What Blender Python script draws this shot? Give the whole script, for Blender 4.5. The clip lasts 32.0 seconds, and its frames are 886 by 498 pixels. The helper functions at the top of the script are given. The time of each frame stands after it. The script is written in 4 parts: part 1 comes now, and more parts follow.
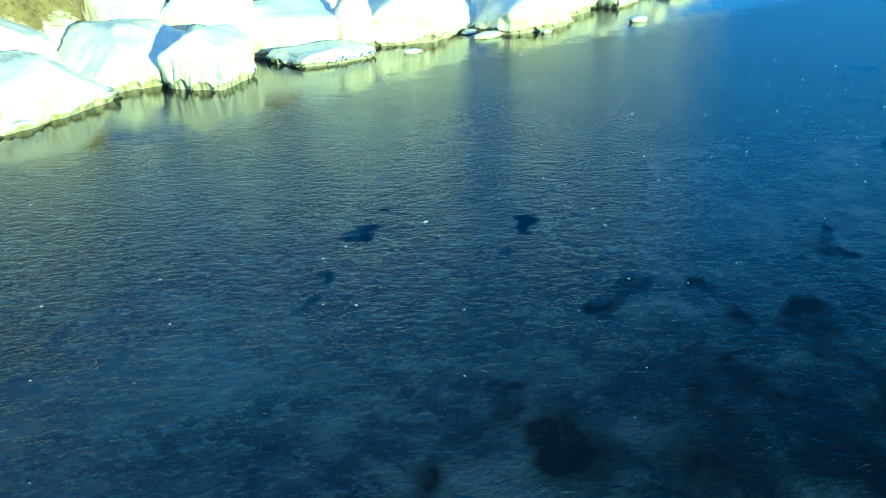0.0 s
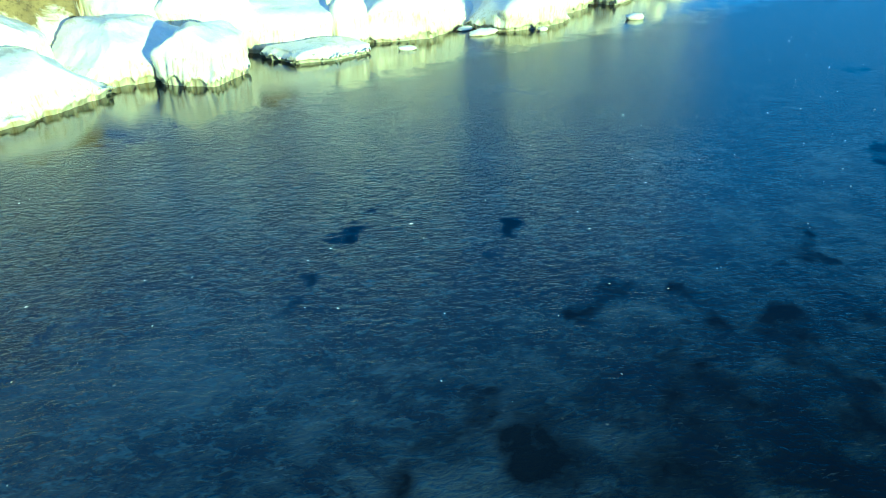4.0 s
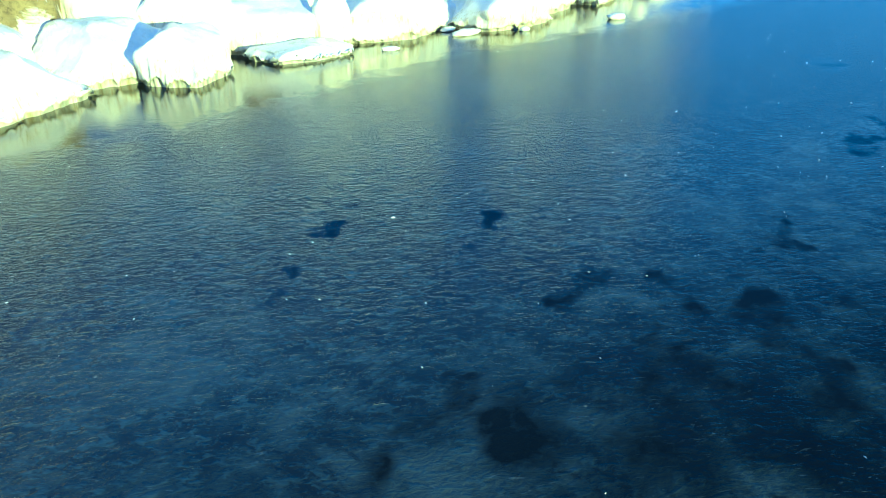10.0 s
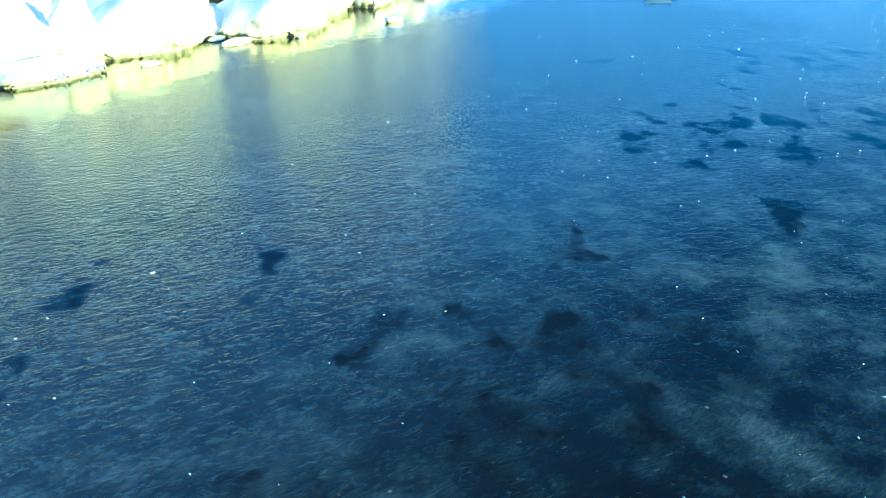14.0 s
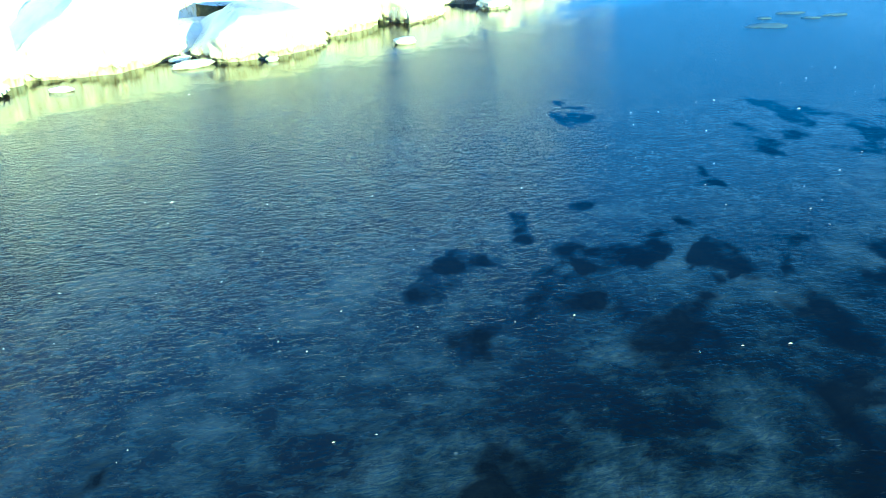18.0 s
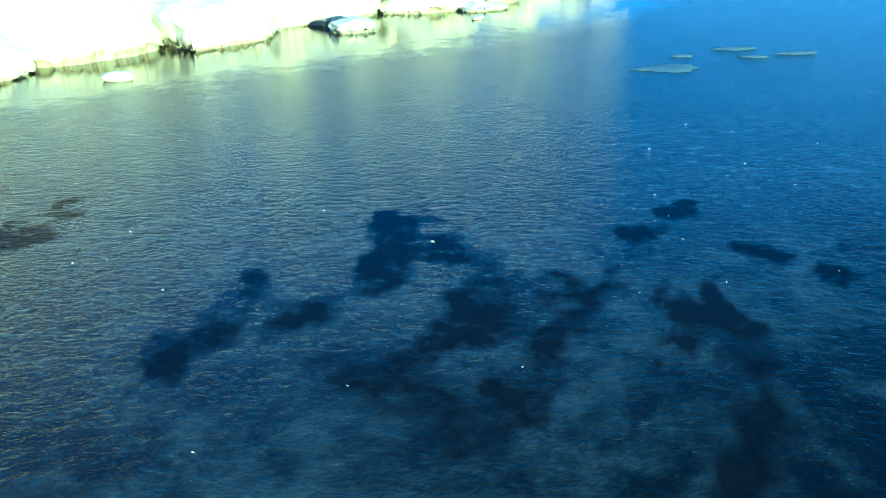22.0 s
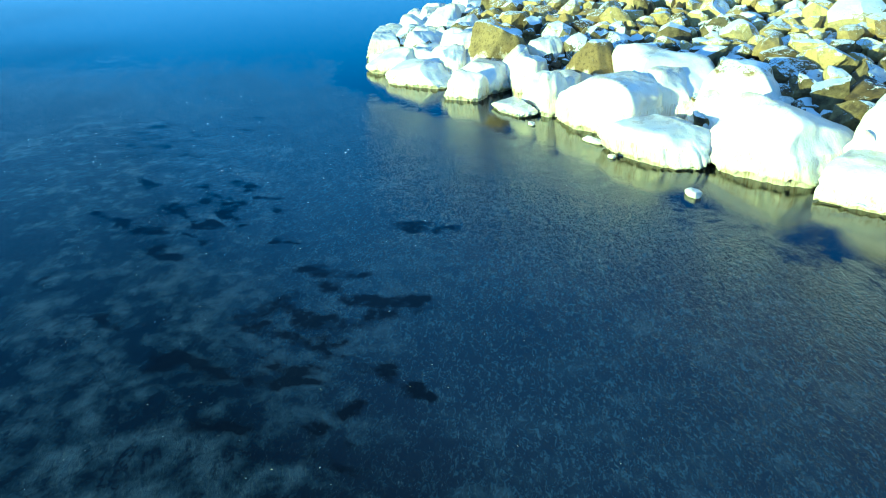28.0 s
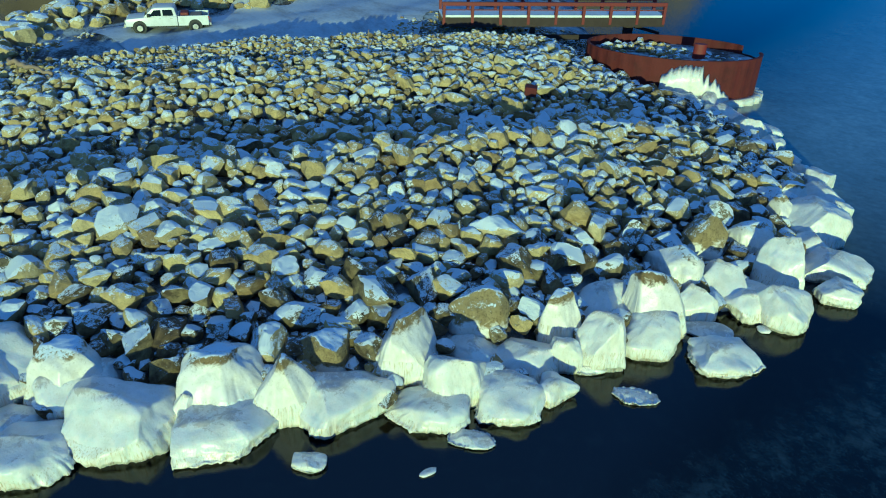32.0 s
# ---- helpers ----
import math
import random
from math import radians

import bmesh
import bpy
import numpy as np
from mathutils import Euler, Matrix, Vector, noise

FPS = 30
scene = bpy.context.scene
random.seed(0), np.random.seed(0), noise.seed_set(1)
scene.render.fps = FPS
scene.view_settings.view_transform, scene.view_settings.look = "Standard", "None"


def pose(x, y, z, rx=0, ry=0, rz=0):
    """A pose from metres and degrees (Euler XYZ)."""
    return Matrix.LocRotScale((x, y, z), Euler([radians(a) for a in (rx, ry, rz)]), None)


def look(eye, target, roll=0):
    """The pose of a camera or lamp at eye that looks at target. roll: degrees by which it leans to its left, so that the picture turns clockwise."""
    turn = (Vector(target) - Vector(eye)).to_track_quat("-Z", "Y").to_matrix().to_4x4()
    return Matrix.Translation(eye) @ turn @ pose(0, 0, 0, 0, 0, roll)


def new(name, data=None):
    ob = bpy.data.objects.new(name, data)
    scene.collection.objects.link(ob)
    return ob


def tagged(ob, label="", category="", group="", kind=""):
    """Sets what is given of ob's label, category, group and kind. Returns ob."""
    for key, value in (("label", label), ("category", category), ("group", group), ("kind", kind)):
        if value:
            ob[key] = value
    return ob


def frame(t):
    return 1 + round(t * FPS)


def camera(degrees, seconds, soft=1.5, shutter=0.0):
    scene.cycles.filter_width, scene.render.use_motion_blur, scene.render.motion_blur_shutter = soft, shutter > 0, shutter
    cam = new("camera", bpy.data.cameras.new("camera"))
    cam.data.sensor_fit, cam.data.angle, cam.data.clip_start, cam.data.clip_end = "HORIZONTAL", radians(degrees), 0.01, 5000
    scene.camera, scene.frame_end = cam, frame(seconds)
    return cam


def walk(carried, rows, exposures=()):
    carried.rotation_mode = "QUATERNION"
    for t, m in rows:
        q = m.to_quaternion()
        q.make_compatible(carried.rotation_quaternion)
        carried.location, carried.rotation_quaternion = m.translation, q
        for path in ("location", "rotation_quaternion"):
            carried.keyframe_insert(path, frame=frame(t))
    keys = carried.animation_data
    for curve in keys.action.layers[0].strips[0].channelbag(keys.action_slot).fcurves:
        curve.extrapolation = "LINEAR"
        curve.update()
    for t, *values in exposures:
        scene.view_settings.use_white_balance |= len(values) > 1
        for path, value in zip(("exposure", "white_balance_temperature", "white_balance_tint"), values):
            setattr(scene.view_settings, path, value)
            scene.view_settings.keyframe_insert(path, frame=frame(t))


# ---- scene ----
# ---- camera ----
cam = camera(62.96, 32.0, soft=1.05)


def heading(x, y, z, yaw, pitch, lean):
    a, b = radians(yaw), radians(pitch)
    way = Vector((-math.sin(a) * math.cos(b), math.cos(a) * math.cos(b), math.sin(b)))
    eye = Vector((x, y, z))
    return look(eye, eye + way, -lean)


PATH = [
    (0, (-5.99, 0.61, 3.05), (-5.87, -25.30, 0.46)),
    (1, (-5.89, 0.60, 3.07), (-5.70, -25.30, 0.40)),
    (2, (-5.86, 0.59, 3.08), (-5.71, -25.44, 0.19)),
    (3, (-5.87, 0.62, 3.13), (-5.89, -25.76, -0.05)),
    (4, (-5.83, 0.59, 3.16), (-5.86, -25.87, -0.00)),
    (4.5, (-5.84, 0.58, 3.16), (-5.89, -25.86, 0.04)),
    (6.5, (-5.87, 0.52, 3.15), (-6.04, -25.60, 0.03)),
    (7, (-5.89, 0.49, 3.13), (-6.06, -25.53, 0.14)),
    (8, (-5.88, 0.47, 3.07), (-6.03, -25.33, 0.31)),
    (9, (-5.82, 0.48, 3.04), (-6.02, -25.37, 0.38)),
    (10, (-5.77, 0.48, 3.07), (-6.85, -25.51, 0.34)),
    (10.5, (-5.76, 0.51, 3.09), (-10.78, -25.63, 0.14)),
    (11, (-5.78, 0.57, 3.11), (-16.11, -25.65, -0.37)),
    (11.5, (-5.84, 0.69, 3.11), (-22.03, -25.60, -0.57)),
    (12, (-5.93, 0.75, 3.10), (-23.74, -25.53, -0.79)),
    (13, (-5.90, 0.92, 3.09), (-23.78, -25.50, -0.78)),
    (14, (-5.34, 1.25, 3.08), (-23.40, -25.49, -0.43)),
    (14.5, (-4.85, 1.48, 3.08), (-23.33, -25.48, -0.38)),
    (15, (-4.05, 1.62, 3.07), (-22.71, -25.57, -0.06)),
    (15.5, (-3.44, 1.47, 3.10), (-22.64, -25.53, 0.42)),
    (17.5, (-0.56, 2.78, 3.34), (-7.89, -26.00, 0.00)),
    (18, (0.40, 3.32, 3.31), (-7.65, -26.05, 0.07)),
    (19, (2.23, 4.68, 3.18), (-8.09, -25.83, 0.01)),
    (20, (4.07, 6.02, 3.06), (-5.72, -25.50, -0.15)),
    (21, (6.29, 7.30, 3.06), (-2.28, -25.92, 0.90)),
    (22, (8.48, 8.46, 2.84), (2.40, -25.14, 0.30)),
    (22.5, (9.55, 9.00, 2.80), (5.25, -25.23, 0.77)),
    (23, (10.66, 9.47, 2.74), (11.70, -25.01, 0.80)),
    (23.5, (11.78, 9.93, 2.69), (22.61, -24.76, 0.85)),
    (24, (12.88, 10.36, 2.66), (33.64, -24.66, 0.75)),
    (24.5, (13.97, 10.88, 2.64), (43.42, -24.66, 0.74)),
    (26.5, (19.11, 13.25, 3.08), (78.97, -24.80, 0.04)),
    (27, (19.58, 14.40, 4.15), (90.13, -24.62, 0.89)),
    (27.5, (19.94, 15.85, 5.51), (99.84, -24.69, 1.50)),
    (28, (20.01, 16.92, 6.99), (95.68, -25.33, 1.90)),
    (28.5, (20.00, 17.30, 8.52), (84.14, -26.33, 2.07)),
    (29, (19.93, 17.46, 10.16), (73.15, -27.45, 1.84)),
    (29.5, (19.96, 17.53, 11.63), (68.79, -28.12, 1.54)),
    (30, (19.91, 17.64, 13.09), (66.44, -28.64, 1.43)),
    (30.5, (20.02, 17.60, 14.51), (55.33, -29.18, 0.26)),
    (31, (19.97, 17.44, 15.89), (45.28, -29.71, -0.93)),
    (31.5, (19.73, 17.29, 17.21), (39.12, -30.03, -1.81)),
    (32, (19.33, 17.03, 18.47), (38.77, -30.41, -2.01)),
]
walk(cam, [(t, heading(*e, *a)) for t, e, a in PATH],
     [(0, 1.1, 3320, -14), (9, 1.15, 3320, -14), (10.5, 1.55, 3480, -12), (12, 2.0, 3600, -10), (15.5, 2.0, 3600, -10), (18, 1.8, 3420, -10),
      (24.5, 1.5, 3280, -14), (27, 1.55, 3450, -12), (28.2, 1.15, 3450, -10), (29, 0.5, 3420, -2), (30, 0.0, 3400, 2), (32, -0.1, 3320, 2)])

# ---- light: low winter sun from behind, clear blue sky ----
SUN_WAY = Vector((0.58, -0.81, 0.102)).normalized()
world = bpy.data.worlds.new("world")
scene.world = world
world.use_nodes = True
wn = world.node_tree.nodes
sky = wn.new("ShaderNodeTexSky")
sky.sky_type = "NISHITA"
sky.sun_disc = False
sky.sun_elevation = math.asin(SUN_WAY.z)
sky.sun_rotation = math.atan2(SUN_WAY.x, SUN_WAY.y)
sky.ozone_density = 5.5
sky.dust_density = 1.5
sky.air_density = 1.3
wn["Background"].inputs["Strength"].default_value = 0.036
# pale winter haze all round the horizon
place = wn.new("ShaderNodeTexCoord")
parts = wn.new("ShaderNodeSeparateXYZ")
haze = wn.new("ShaderNodeValToRGB")
for el, (p, c) in zip([haze.color_ramp.elements[0], haze.color_ramp.elements[1], haze.color_ramp.elements.new(0.16), haze.color_ramp.elements.new(0.3)],
                      ((0.0, (1.0, 1.25, 1.35)), (0.6, (0, 0, 0)), (0.16, (0.28, 0.54, 0.80)), (0.3, (0.06, 0.16, 0.31)))):
    el.position = p
    el.color = (*c, 1)
both = wn.new("ShaderNodeMix")
both.data_type, both.blend_type = "RGBA", "ADD"
both.inputs[0].default_value = 1.0
amount = wn.new("ShaderNodeVectorMath")
amount.operation = "SCALE"
amount.inputs["Scale"].default_value = 7.6
wl = world.node_tree.links
wl.new(place.outputs["Generated"], parts.inputs[0])
wl.new(parts.outputs[2], haze.inputs[0])
wl.new(haze.outputs[0], amount.inputs[0])
wl.new(sky.outputs[0], both.inputs[6])
wl.new(amount.outputs[0], both.inputs[7])
wl.new(both.outputs[2], wn["Background"].inputs["Color"])
sun_data = bpy.data.lights.new("sun", "SUN")
sun_data.energy = 5.0
sun_data.color = (1.0, 0.71, 0.115)
sun_data.angle = radians(0.6)
sun = new("sun", sun_data)
sun.matrix_world = look(SUN_WAY * 100, (0, 0, 0))


# ---- materials ----
def mat(name, rough=0.6, metal=0.0, spec=0.5):
    m = bpy.data.materials.new(name)
    m.use_nodes = True
    b = m.node_tree.nodes["Principled BSDF"]
    b.inputs["Roughness"].default_value = rough
    b.inputs["Metallic"].default_value = metal
    b.inputs["Specular IOR Level"].default_value = spec
    return m, m.node_tree, b


def node(nt, kind, **sockets):
    n = nt.nodes.new(kind)
    for k, v in sockets.items():
        n.inputs[k.replace("_", " ")].default_value = v
    return n


def ramp(nt, src, stops):
    n = nt.nodes.new("ShaderNodeValToRGB")
    e = n.color_ramp.elements
    while len(e) < len(stops):
        e.new(0.5)
    for el, (p, c) in zip(e, stops):
        el.position = p
        el.color = (*c, 1) if len(c) == 3 else c
    nt.links.new(src, n.inputs[0])
    return n.outputs[0]


def grey(v):
    return (v, v, v)


def mapped(nt, coord="Object", scale=(1, 1, 1), turn=0.0):
    tc = nt.nodes.new("ShaderNodeTexCoord")
    mp = nt.nodes.new("ShaderNodeMapping")
    mp.inputs["Scale"].default_value = scale
    mp.inputs["Rotation"].default_value = (0, 0, radians(turn))
    nt.links.new(tc.outputs[coord], mp.inputs[0])
    return mp.outputs[0]


def noise_tex(nt, vec, scale, detail=4.0, rough=0.55, distort=0.0):
    n = node(nt, "ShaderNodeTexNoise", Scale=scale, Detail=detail, Roughness=rough, Distortion=distort)
    nt.links.new(vec, n.inputs["Vector"])
    return n.outputs["Fac"]


def mix(nt, fac, a, b, mode="MIX"):
    n = nt.nodes.new("ShaderNodeMix")
    n.data_type = "RGBA"
    n.blend_type = mode
    for sock, v in ((n.inputs[0], fac), (n.inputs[6], a), (n.inputs[7], b)):
        if hasattr(v, "links"):
            nt.links.new(v, sock)
        elif isinstance(v, (int, float)):
            sock.default_value = v
        else:
            sock.default_value = (*v, 1)
    return n.outputs[2]


def maths(nt, op, a, b=0.0):
    n = nt.nodes.new("ShaderNodeMath")
    n.operation = op
    for sock, v in ((n.inputs[0], a), (n.inputs[1], b)):
        if hasattr(v, "links"):
            nt.links.new(v, sock)
        else:
            sock.default_value = v
    return n.outputs[0]


def bump(nt, b, height, strength, distance):
    n = node(nt, "ShaderNodeBump", Strength=strength, Distance=distance)
    nt.links.new(height, n.inputs["Height"])
    nt.links.new(n.outputs[0], b.inputs["Normal"])
    return n


def make_lake():
    """Thin dark ice: frosted and rippled where crystals lie on it, cloudy below, black in the leads, paled far off."""
    m, nt, b = mat("lake_ice", 0.25, 0.0, 0.5)
    v = mapped(nt)
    clear = nt.nodes.new("ShaderNodeAttribute")
    clear.attribute_name = "clear"
    near = nt.nodes.new("ShaderNodeAttribute")
    near.attribute_name = "shore"
    far_sheen = nt.nodes.new("ShaderNodeAttribute")
    far_sheen.attribute_name = "far_sheen"
    big = noise_tex(nt, v, 0.22, 5, 0.6, 0.8)
    mid = noise_tex(nt, v, 0.85, 9, 0.68, 0.5)
    puff = noise_tex(nt, v, 2.3, 8, 0.66, 0.3)
    vein = noise_tex(nt, mapped(nt, scale=(1.0, 1.5, 1.0), turn=35), 0.42, 9, 0.66, 0.7)
    fine = noise_tex(nt, mapped(nt, scale=(1.0, 2.0, 1.0), turn=-16), 6.5, 3, 0.6, 1.2)
    grit = noise_tex(nt, mapped(nt, scale=(1.0, 1.6, 1.0), turn=-20), 19.0, 3, 0.6, 0.6)
    wave = noise_tex(nt, mapped(nt, scale=(1.0, 1.9, 1.0), turn=-14), 3.2, 4, 0.6, 0.9)
    hair = noise_tex(nt, mapped(nt, scale=(1.0, 4.0, 1.0), turn=24), 5.0, 5, 0.6, 2.2)
    lumps = node(nt, "ShaderNodeTexVoronoi", Scale=2.6)
    lumps.feature = "SMOOTH_F1"
    nt.links.new(v, lumps.inputs["Vector"])
    # cloudy white ice under the surface, in rounded puffs with dark veins between
    cloud = maths(nt, "ADD", maths(nt, "MULTIPLY", big, 0.32),
                  maths(nt, "ADD", maths(nt, "MULTIPLY", mid, 0.38), maths(nt, "MULTIPLY", puff, 0.30)))
    cloud = maths(nt, "SUBTRACT", cloud, maths(nt, "MULTIPLY", maths(nt, "SUBTRACT", lumps.outputs["Distance"], 0.4), 0.10))
    packed = nt.nodes.new("ShaderNodeAttribute")
    packed.attribute_name = "frost"
    base = ramp(nt, cloud, [(0.42, (0.0004, 0.0012, 0.0020)), (0.46, (0.0030, 0.0060, 0.0068)), (0.51, (0.030, 0.043, 0.044)), (0.60, (0.125, 0.152, 0.146))])
    murk = nt.nodes.new("ShaderNodeAttribute")
    murk.attribute_name = "murk"
    base = mix(nt, murk.outputs["Fac"], base, (0.0010, 0.0026, 0.0034))
    off = maths(nt, "ABSOLUTE", maths(nt, "SUBTRACT", vein, 0.5))
    split = maths(nt, "MULTIPLY", ramp(nt, off, [(0.004, grey(0.95)), (0.030, grey(0.0))]), ramp(nt, mid, [(0.42, grey(1.0)), (0.60, grey(0.15))]))
    base = mix(nt, split, base, (0.0004, 0.0012, 0.0022))
    # frost crystals on top: short wind-laid ripples, the glint on their lips painted pale
    lips = maths(nt, "ADD", maths(nt, "MULTIPLY", fine, 0.56), maths(nt, "ADD", maths(nt, "MULTIPLY", grit, 0.26), maths(nt, "MULTIPLY", wave, 0.18)))
    patchy = ramp(nt, maths(nt, "ADD", maths(nt, "MULTIPLY", cloud, 0.6), maths(nt, "MULTIPLY", packed.outputs["Fac"], 0.12)), [(0.26, grey(0.05)), (0.40, grey(1.0))])
    coat = maths(nt, "MULTIPLY", patchy, ramp(nt, packed.outputs["Fac"], [(0.0, grey(0.15)), (1.0, grey(0.9))]))
    base = mix(nt, maths(nt, "MULTIPLY", coat, 0.7), base, (0.010, 0.016, 0.018))
    frosty = maths(nt, "MULTIPLY", ramp(nt, lips, [(0.515, grey(0.0)), (0.57, grey(0.6)), (0.63, grey(1.0))]), maths(nt, "MULTIPLY", patchy, ramp(nt, packed.outputs["Fac"], [(0.0, grey(0.55)), (0.7, grey(1.0))])))
    base = mix(nt, frosty, base, (0.056, 0.080, 0.086))
    # thin pale dashes: ripple crests catching the sky, painted into the colour
    crest_glint = maths(nt, "MULTIPLY", ramp(nt, hair, [(0.62, grey(0.0)), (0.67, grey(0.7))]), ramp(nt, puff, [(0.44, grey(0.0)), (0.58, grey(1.0))]))
    base = mix(nt, crest_glint, base, (0.10, 0.11, 0.10))
    spots = node(nt, "ShaderNodeTexVoronoi", Scale=3.4)
    nt.links.new(v, spots.inputs["Vector"])
    chip = maths(nt, "MULTIPLY", ramp(nt, spots.outputs["Distance"], [(0.02, grey(1.0)), (0.06, grey(0.0))]),
                 ramp(nt, mid, [(0.50, grey(0.0)), (0.57, grey(0.7))]))
    base = mix(nt, chip, base, (0.30, 0.28, 0.20))
    jag = maths(nt, "ADD", clear.outputs["Fac"], maths(nt, "ADD", maths(nt, "MULTIPLY", maths(nt, "SUBTRACT", mid, 0.5), 3.2),
                                                     maths(nt, "MULTIPLY", maths(nt, "SUBTRACT", puff, 0.5), 3.4)))
    lead = maths(nt, "MULTIPLY", ramp(nt, jag, [(0.2, grey(0.0)), (1.35, grey(0.9))]), ramp(nt, clear.outputs["Fac"], [(0.0, grey(0.0)), (0.5, grey(1.0))]))
    base = mix(nt, lead, base, (0.0004, 0.0012, 0.0022))
    # bare new ice along the shore, with rafts of crystals at its edge
    edge = maths(nt, "ADD", near.outputs["Fac"], maths(nt, "ADD", maths(nt, "MULTIPLY", maths(nt, "SUBTRACT", big, 0.5), 0.7), maths(nt, "MULTIPLY", maths(nt, "SUBTRACT", puff, 0.5), 0.9)))
    wet = ramp(nt, edge, [(0.35, grey(0.0)), (0.62, grey(1.0))])
    pale = mix(nt, ramp(nt, maths(nt, "ADD", maths(nt, "MULTIPLY", mid, 0.6), maths(nt, "MULTIPLY", puff, 0.4)), [(0.52, grey(0.0)), (0.66, grey(0.8))]), (0.0006, 0.0014, 0.0022), (0.006, 0.009, 0.010))
    base = mix(nt, wet, base, pale)
    # bright sky mirrored in the far ice, painted in as a blue-white colour
    sheen_fac = maths(nt, "MULTIPLY", far_sheen.outputs["Fac"], ramp(nt, cloud, [(0.38, grey(0.6)), (0.6, grey(1.0))]))
    base = mix(nt, sheen_fac, base, (0.46, 0.56, 0.58))
    nt.links.new(base, b.inputs["Base Color"])
    calm = maths(nt, "MAXIMUM", maths(nt, "MULTIPLY", lead, 0.85), maths(nt, "MULTIPLY", wet, 0.9))
    rough = mix(nt, calm, ramp(nt, coat, [(0.0, grey(0.11)), (0.8, grey(0.20))]), grey(0.07))
    nt.links.new(rough, b.inputs["Roughness"])
    gloss = ramp(nt, packed.outputs["Fac"], [(0.0, grey(0.13)), (0.8, grey(0.50))])
    nt.links.new(mix(nt, lead, gloss, grey(0.08)), b.inputs["Specular IOR Level"])
    n = bump(nt, b, lips, 0.4, 0.09)
    nt.links.new(maths(nt, "MULTIPLY", maths(nt, "SUBTRACT", 1.06, calm), 0.26), n.inputs["Strength"])
    return m


def make_ice(name, brown):
    m, nt, b = mat(name, 0.28)
    v = mapped(nt)
    vv = mapped(nt, scale=(1, 1, 0.12))
    n = noise_tex(nt, v, 1.3, 5, 0.6)
    s = noise_tex(nt, vv, 16.0, 4, 0.6)
    col = ramp(nt, n, [(0.3, (0.70, 0.66, 0.56)), (0.55, (0.86, 0.82, 0.73)), (0.8, (0.91, 0.89, 0.84))])
    streak = ramp(nt, s, [(0.56 - 0.06 * brown, grey(0.0)), (0.78 - 0.1 * brown, grey(0.35 + 0.45 * brown))])
    col = mix(nt, streak, col, (0.46, 0.36, 0.13))
    soil = noise_tex(nt, v, 2.6, 9, 0.76, 0.4)
    col = mix(nt, ramp(nt, soil, [(0.56, grey(0.0)), (0.74, grey(0.45))]), col, (0.46, 0.38, 0.24))
    crown = nt.nodes.new("ShaderNodeSeparateXYZ")
    nt.links.new(nt.nodes.new("ShaderNodeTexCoord").outputs["Generated"], crown.inputs[0])
    top = maths(nt, "ADD", crown.outputs[2], maths(nt, "MULTIPLY", maths(nt, "SUBTRACT", soil, 0.5), 1.6))
    if not brown:
        col = mix(nt, ramp(nt, top, [(0.88, grey(0.0)), (1.15, grey(0.6))]), col, (0.42, 0.35, 0.24))
    cold = noise_tex(nt, v, 0.9, 4, 0.6)
    col = mix(nt, ramp(nt, cold, [(0.5, grey(0.0)), (0.65, grey(0.5))]), col, (0.66, 0.70, 0.68))
    nt.links.new(col, b.inputs["Base Color"])
    b.inputs["Subsurface Weight"].default_value = 0.15
    b.inputs["Subsurface Radius"].default_value = (0.05, 0.07, 0.09)
    bump(nt, b, maths(nt, "ADD", n, maths(nt, "MULTIPLY", s, 0.4)), 0.4, 0.08)
    return m


def stone_colour(nt, v, rnd):
    grain = noise_tex(nt, v, 9.0, 8, 0.75)
    patch = noise_tex(nt, v, 2.0, 6, 0.65, 0.5)
    seam = noise_tex(nt, mapped(nt, scale=(1, 1, 3.5), turn=25), 3.0, 5, 0.6, 0.4)
    tone = ramp(nt, rnd, [(0.0, (0.30, 0.21, 0.06)), (0.25, (0.56, 0.43, 0.12)), (0.5, (0.66, 0.54, 0.18)),
                          (0.75, (0.46, 0.38, 0.15)), (1.0, (0.70, 0.59, 0.26))])
    tone = mix(nt, ramp(nt, patch, [(0.46, grey(0.0)), (0.70, grey(0.55))]), tone, (0.11, 0.07, 0.022))
    tone = mix(nt, ramp(nt, seam, [(0.52, grey(0.0)), (0.72, grey(0.5))]), tone, (0.58, 0.47, 0.24))
    return mix(nt, ramp(nt, grain, [(0.50, grey(0.0)), (0.70, grey(0.5))]), tone, (0.13, 0.09, 0.03)), grain, patch


def snow_fac(nt, low, high, patch, amount=0.5):
    g = nt.nodes.new("ShaderNodeNewGeometry")
    sep = nt.nodes.new("ShaderNodeSeparateXYZ")
    nt.links.new(g.outputs["Normal"], sep.inputs[0])
    up = maths(nt, "ADD", sep.outputs[2], maths(nt, "MULTIPLY", maths(nt, "SUBTRACT", patch, 0.5), amount))
    return ramp(nt, up, [(low, grey(0.0)), (high, grey(1.0))])


